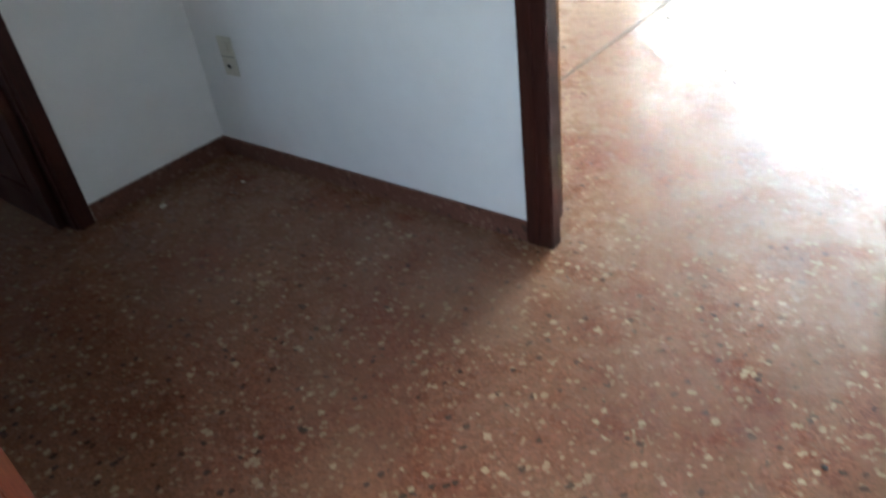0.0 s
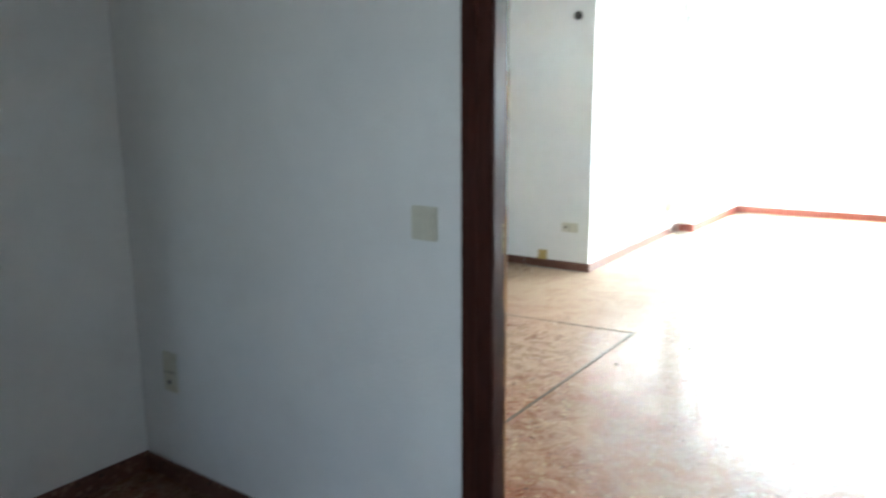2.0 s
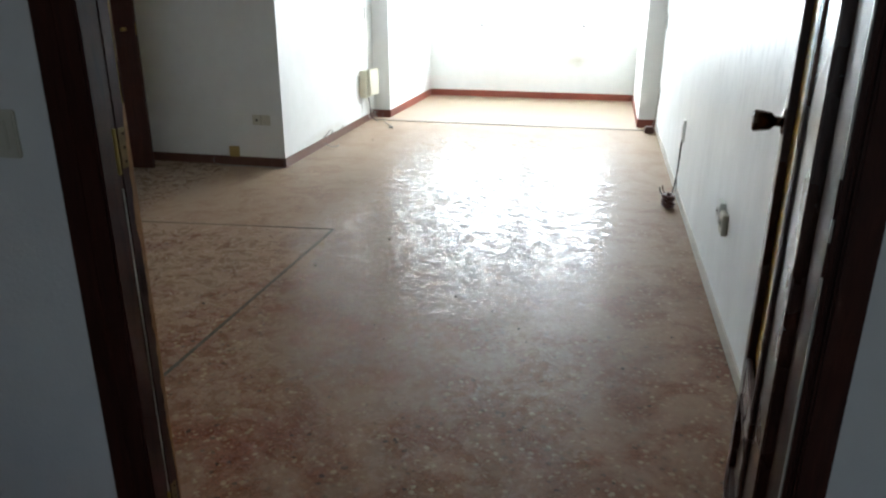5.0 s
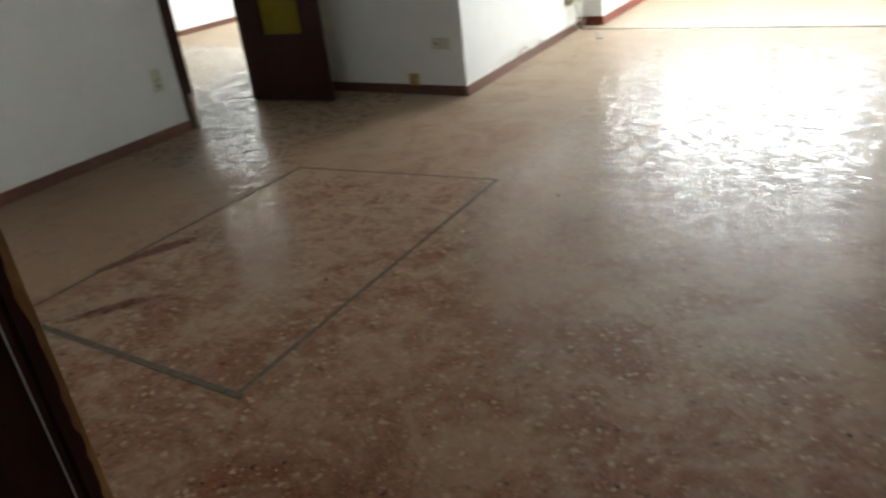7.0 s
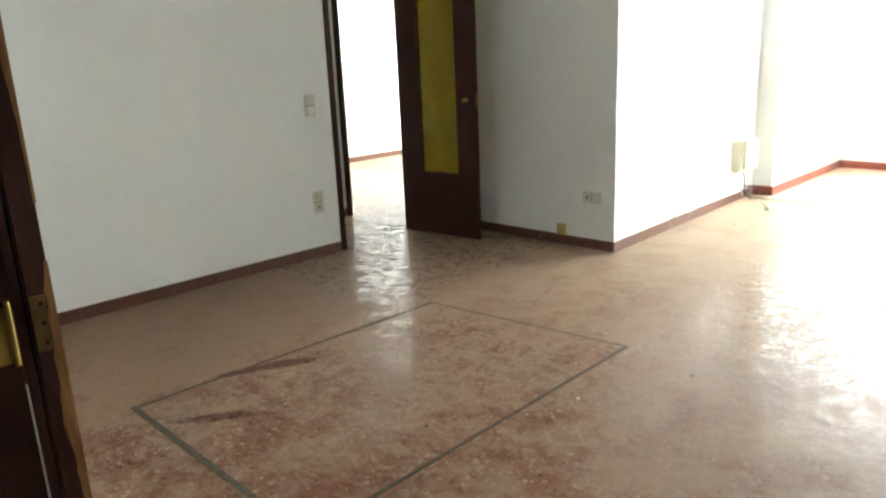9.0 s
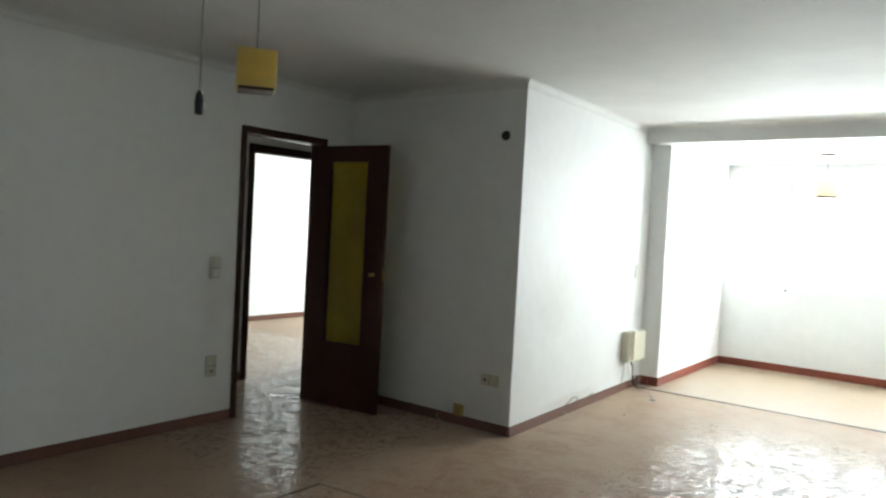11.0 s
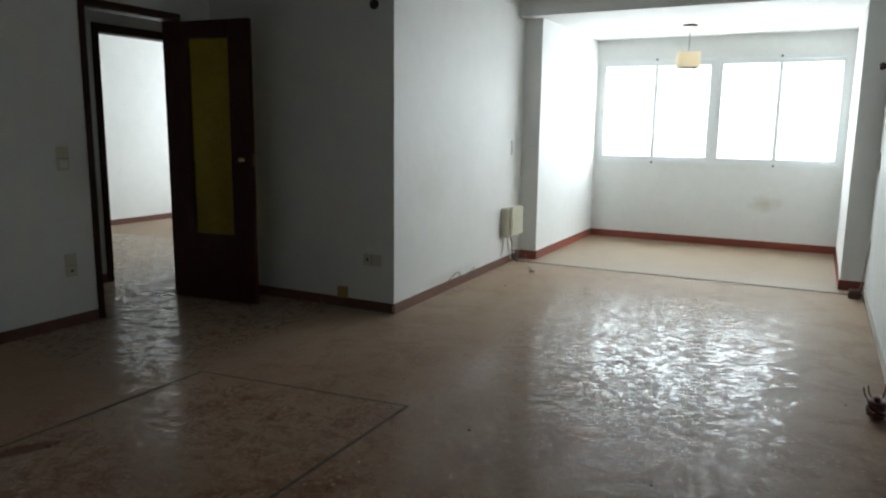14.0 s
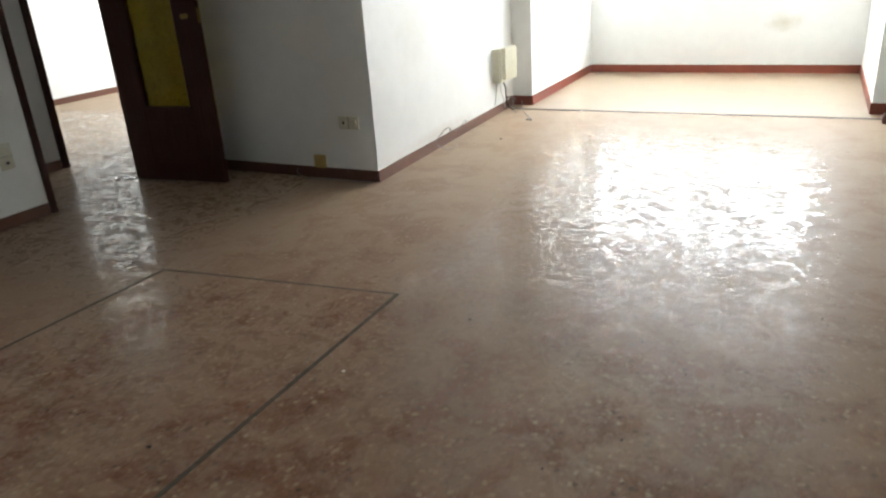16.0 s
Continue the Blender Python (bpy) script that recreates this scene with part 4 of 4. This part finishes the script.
# telephone junction box with cables
th = thing("telephone_box", "cream plastic telephone box, cover ajar", "telephone box")
part("body", box(-0.11, -0.09, -0.14, 0.11, 0, 0.14, 0.012), CREAM, th)
part("cover", moved(box(-0.10, -0.03, -0.12, 0.10, 0.0, 0.155, 0.01), Matrix.Translation((0.03, -0.10, 0)) @ Matrix.Rotation(radians(-9), 4, "Z")), CREAM, th)
part("cable", tube([(0.03, -0.04, -0.13), (0.05, -0.06, -0.2), (0.08, -0.05, -0.27), (0.09, -0.06, -0.36), (0.12, -0.1, -0.41)], 0.005), BLACK, th)
part("cable", tube([(0.01, -0.03, -0.13), (0.0, -0.04, -0.22), (0.06, -0.035, -0.3), (0.08, -0.04, -0.38)], 0.004), WHITE_PLASTIC, th)
part("cable", tube([(-0.04, -0.02, -0.13), (-0.06, -0.02, -0.25), (-0.1, -0.02, -0.33)], 0.004), WHITE_PLASTIC, th)
th.matrix_basis = on_wall(side_x(6.30) - 0.004, 6.30, 0.42, 88)

th = thing("loose_cable", "thin grey cable lying on the floor by the pilaster", "cable")
part("wire", tube([(-2.9, 6.45, 0.09), (-2.88, 6.42, 0.02), (-2.8, 6.28, 0.006), (-2.72, 6.16, 0.006), (-2.69, 6.1, 0.006)], 0.0035), CABLE_GREY, th)
part("plug", box(-2.72, 6.06, 0.0, -2.67, 6.085, 0.013, 0.004), CABLE_GREY, th)
th = thing("wire_loop", "thin wire loop sticking out over the skirting", "wire")
part("wire", tube([(-3.025, 4.98, 0.06), (-2.995, 5.04, 0.11), (-2.995, 5.12, 0.13), (-3.005, 5.2, 0.11), (-3.03, 5.24, 0.07)], 0.004), CABLE_GREY, th)

part("wire", tube([(-3.012, 5.3, 0.065), (-2.985, 5.36, 0.1), (-2.99, 5.45, 0.12), (-3.012, 5.5, 0.074)], 0.003), CABLE_GREY, th)
part("wire", tube([(-2.985, 4.93, 0.05), (-2.93, 4.98, 0.006), (-2.9, 5.06, 0.005), (-2.93, 5.16, 0.006)], 0.003), CABLE_GREY, th)
th = thing("floor_wire", "thin grey wire lying along the skirting", "wire")
part("wire", tube([(-3.6, 4.125, 0.006), (-3.52, 4.09, 0.005), (-3.36, 4.105, 0.005), (-3.2, 4.095, 0.005), (-3.03, 4.11, 0.006)], 0.0035), CABLE_GREY, th)
part("loose_end", tube([(-3.6, 4.125, 0.006), (-3.63, 4.118, 0.03), (-3.615, 4.12, 0.055)], 0.003), CABLE_GREY, th)
th = thing("cable_tangle", "dark tangle of cables below the telephone box", "cable")
tangle = [(-3.015 + 0.028 * math.cos(a * 1.6), 6.5 + 0.05 * math.sin(a * 2.1), 0.085 + 0.03 * math.sin(a * 0.9)) for a in np.linspace(0, 11, 24)]
part("coil", tube(tangle, 0.0042, 6, 4), CABLE_RED, th)
part("wire", tube([(-3.0, 6.47, 0.12), (-2.97, 6.44, 0.05), (-2.95, 6.4, 0.01), (-2.92, 6.36, 0.006)], 0.004), CABLE_GREY, th)

# cable hanging from the outlet in the streaked wall to a coil on the floor
th = thing("hanging_cable", "brown cables hanging to a tangled coil on the floor", "cable")
part("wire", tube([(-0.012, 3.93, 0.40), (-0.02, 3.9, 0.34), (-0.03, 3.82, 0.22), (-0.05, 3.74, 0.12), (-0.07, 3.68, 0.07)], 0.005), BLACK, th)
part("wire", tube([(-0.012, 3.935, 0.40), (-0.018, 3.89, 0.3), (-0.035, 3.8, 0.2), (-0.04, 3.7, 0.11), (-0.08, 3.66, 0.06)], 0.004), CABLE_GREY, th)
coil = [(-0.085 + 0.03 * math.cos(a * 1.9) * (1 + 0.25 * math.sin(a * 0.7)), 3.65 + 0.045 * math.sin(a * 1.9), 0.05 + 0.034 * math.sin(a * 0.83)) for a in np.linspace(0, 26, 50)]
part("coil", tube(coil, 0.0095, 6, 4), CABLE_RED, th)
part("loose_end", tube([(-0.1, 3.68, 0.06), (-0.13, 3.72, 0.08), (-0.14, 3.74, 0.115)], 0.004), BLACK, th)
part("loose_end", tube([(-0.09, 3.68, 0.06), (-0.115, 3.74, 0.09), (-0.12, 3.76, 0.12)], 0.004), CABLE_RED, th)
th = thing("floor_box", "small reddish-brown connection box on the floor by the pilaster", "connection box")
part("body", box(-0.125, 6.36, 0.0, -0.035, 6.47, 0.055, 0.006), CABLE_RED, th)
part("lid", box(-0.118, 6.368, 0.056, -0.042, 6.462, 0.066, 0.004), CABLE_RED, th)
part("screw", lathe([(0.006, 0.066), (0.005, 0.0685)], 10), BRONZE, th).location = (-0.08, 6.415, 0)
part("wire", tube([(-0.06, 6.45, 0.03), (-0.03, 6.5, 0.12), (-0.012, 6.54, 0.3), (-0.012, 6.55, 0.37)], 0.004), CABLE_GREY, th)


# ---------------------------------------------------------------- pendants
def pendant(m, drop, w, h, label, ceiling_plate=0.08, glass=SHADE):
    th = thing("pendant_lamp", label, "pendant lamp", group="pendant lamps")
    part("ceiling_rose", moved(lathe([(ceiling_plate, 0), (ceiling_plate, -0.012), (ceiling_plate * 0.8, -0.02), (0.01, -0.024)], 24), Matrix.Identity(4)), BRONZE, th, "", True)
    part("cord", moved(lathe([(0.004, -drop), (0.004, -0.02)], 8), Matrix.Identity(4)), CABLE_GREY, th)
    bm = bmesh.new()
    r, t = w / 2, 0.006
    for x0, y0, x1, y1 in ((-r, -r, r, -r + t), (-r, r - t, r, r), (-r, -r + t, -r + t, r - t), (r - t, -r + t, r, r - t)):
        box(x0, y0, -drop - h, x1, y1, -drop, 0.001, bm=bm)
    box(-r + t, -r + t, -drop - t, r - t, r - t, -drop, bm=bm)
    part("shade", bm, glass, th, "square yellow glass shade" if glass is SHADE else "square yellow glass shade, paled as if backlit")
    part("lamp_holder", moved(lathe([(0.02, -drop - 0.07), (0.02, -drop - 0.01)], 14), Matrix.Identity(4)), BLACK, th)
    part("bottom_rim", box(-r + 0.008, -r + 0.008, -drop - h - 0.012, r - 0.008, r - 0.008, -drop - h + 0.003, 0.002), DARK_RIM, th)
    th.matrix_basis = m
    return th


pendant(Matrix.Translation((-1.69, 7.7, BAY_TOP)) @ Matrix.Rotation(radians(20), 4, "Z"), 0.27, 0.2, 0.15, "small square pendant lamp in the bay, its shade paled as if backlit", 0.075, SHADE_BACKLIT)
pendant(Matrix.Translation((-3.01, 1.85, TOP)) @ Matrix.Rotation(radians(54), 4, "Z"), 0.325, 0.166, 0.162, "yellow square pendant lamp over the room", 0.05)
th = thing("bare_lamp_holder", "black lamp holder hanging from a bare cord", "lamp holder")
part("cord", lathe([(0.0035, -0.52), (0.0035, 0.0)], 8), CABLE_GREY, th)
part("holder", lathe([(0.012, -0.62), (0.019, -0.615), (0.02, -0.56), (0.016, -0.535), (0.008, -0.515)], 16), BLACK, th, "", True)
part("ceiling_rose", lathe([(0.035, -0.015), (0.04, 0.0)], 16), WHITE_PLASTIC, th)
th.matrix_basis = Matrix.Translation((-3.14, 1.66, TOP))


# ---------------------------------------------------------------- crumbs on the floor
def crumb(x, y, s, mat, label, seed):
    rnd = random.Random(seed)
    bm = bmesh.new()
    bmesh.ops.create_icosphere(bm, subdivisions=1, radius=s)
    for v in bm.verts:
        v.co *= rnd.uniform(0.6, 1.25)
        v.co.z *= 0.5
    low = min(v.co.z for v in bm.verts)
    moved(bm, Matrix.Translation((x, y, -low)))
    return tagged(new("crumb", as_mesh("crumb", bm, mat)), label, "debris", "crumbs on the floor")


for i, (x, y, s, mat) in enumerate(((-2.82, -0.44, 0.016, GRIT), (-2.69, -0.16, 0.009, GRIT), (-2.67, 5.38, 0.01, GRIT_DARK), (-2.24, 1.56, 0.009, GRIT_DARK),
                                    (-0.20, 1.68, 0.007, GRIT_DARK), (-0.40, 1.37, 0.006, GRIT_DARK), (-1.93, 2.12, 0.008, GRIT), (-1.68, 2.61, 0.009, GRIT_DARK), (-0.55, -0.43, 0.008, GRIT_DARK))):
    crumb(x, y, s, mat, "pale plaster crumb on the terrazzo" if mat is GRIT else "dark bit of dirt on the terrazzo", i)

rnd = random.Random(21)
for i in range(14):
    crumb(rnd.uniform(-1.7, -0.2), rnd.uniform(1.4, 4.6), rnd.uniform(0.003, 0.0055), GRIT_DARK, "small dark bit of dirt on the terrazzo", 40 + i)
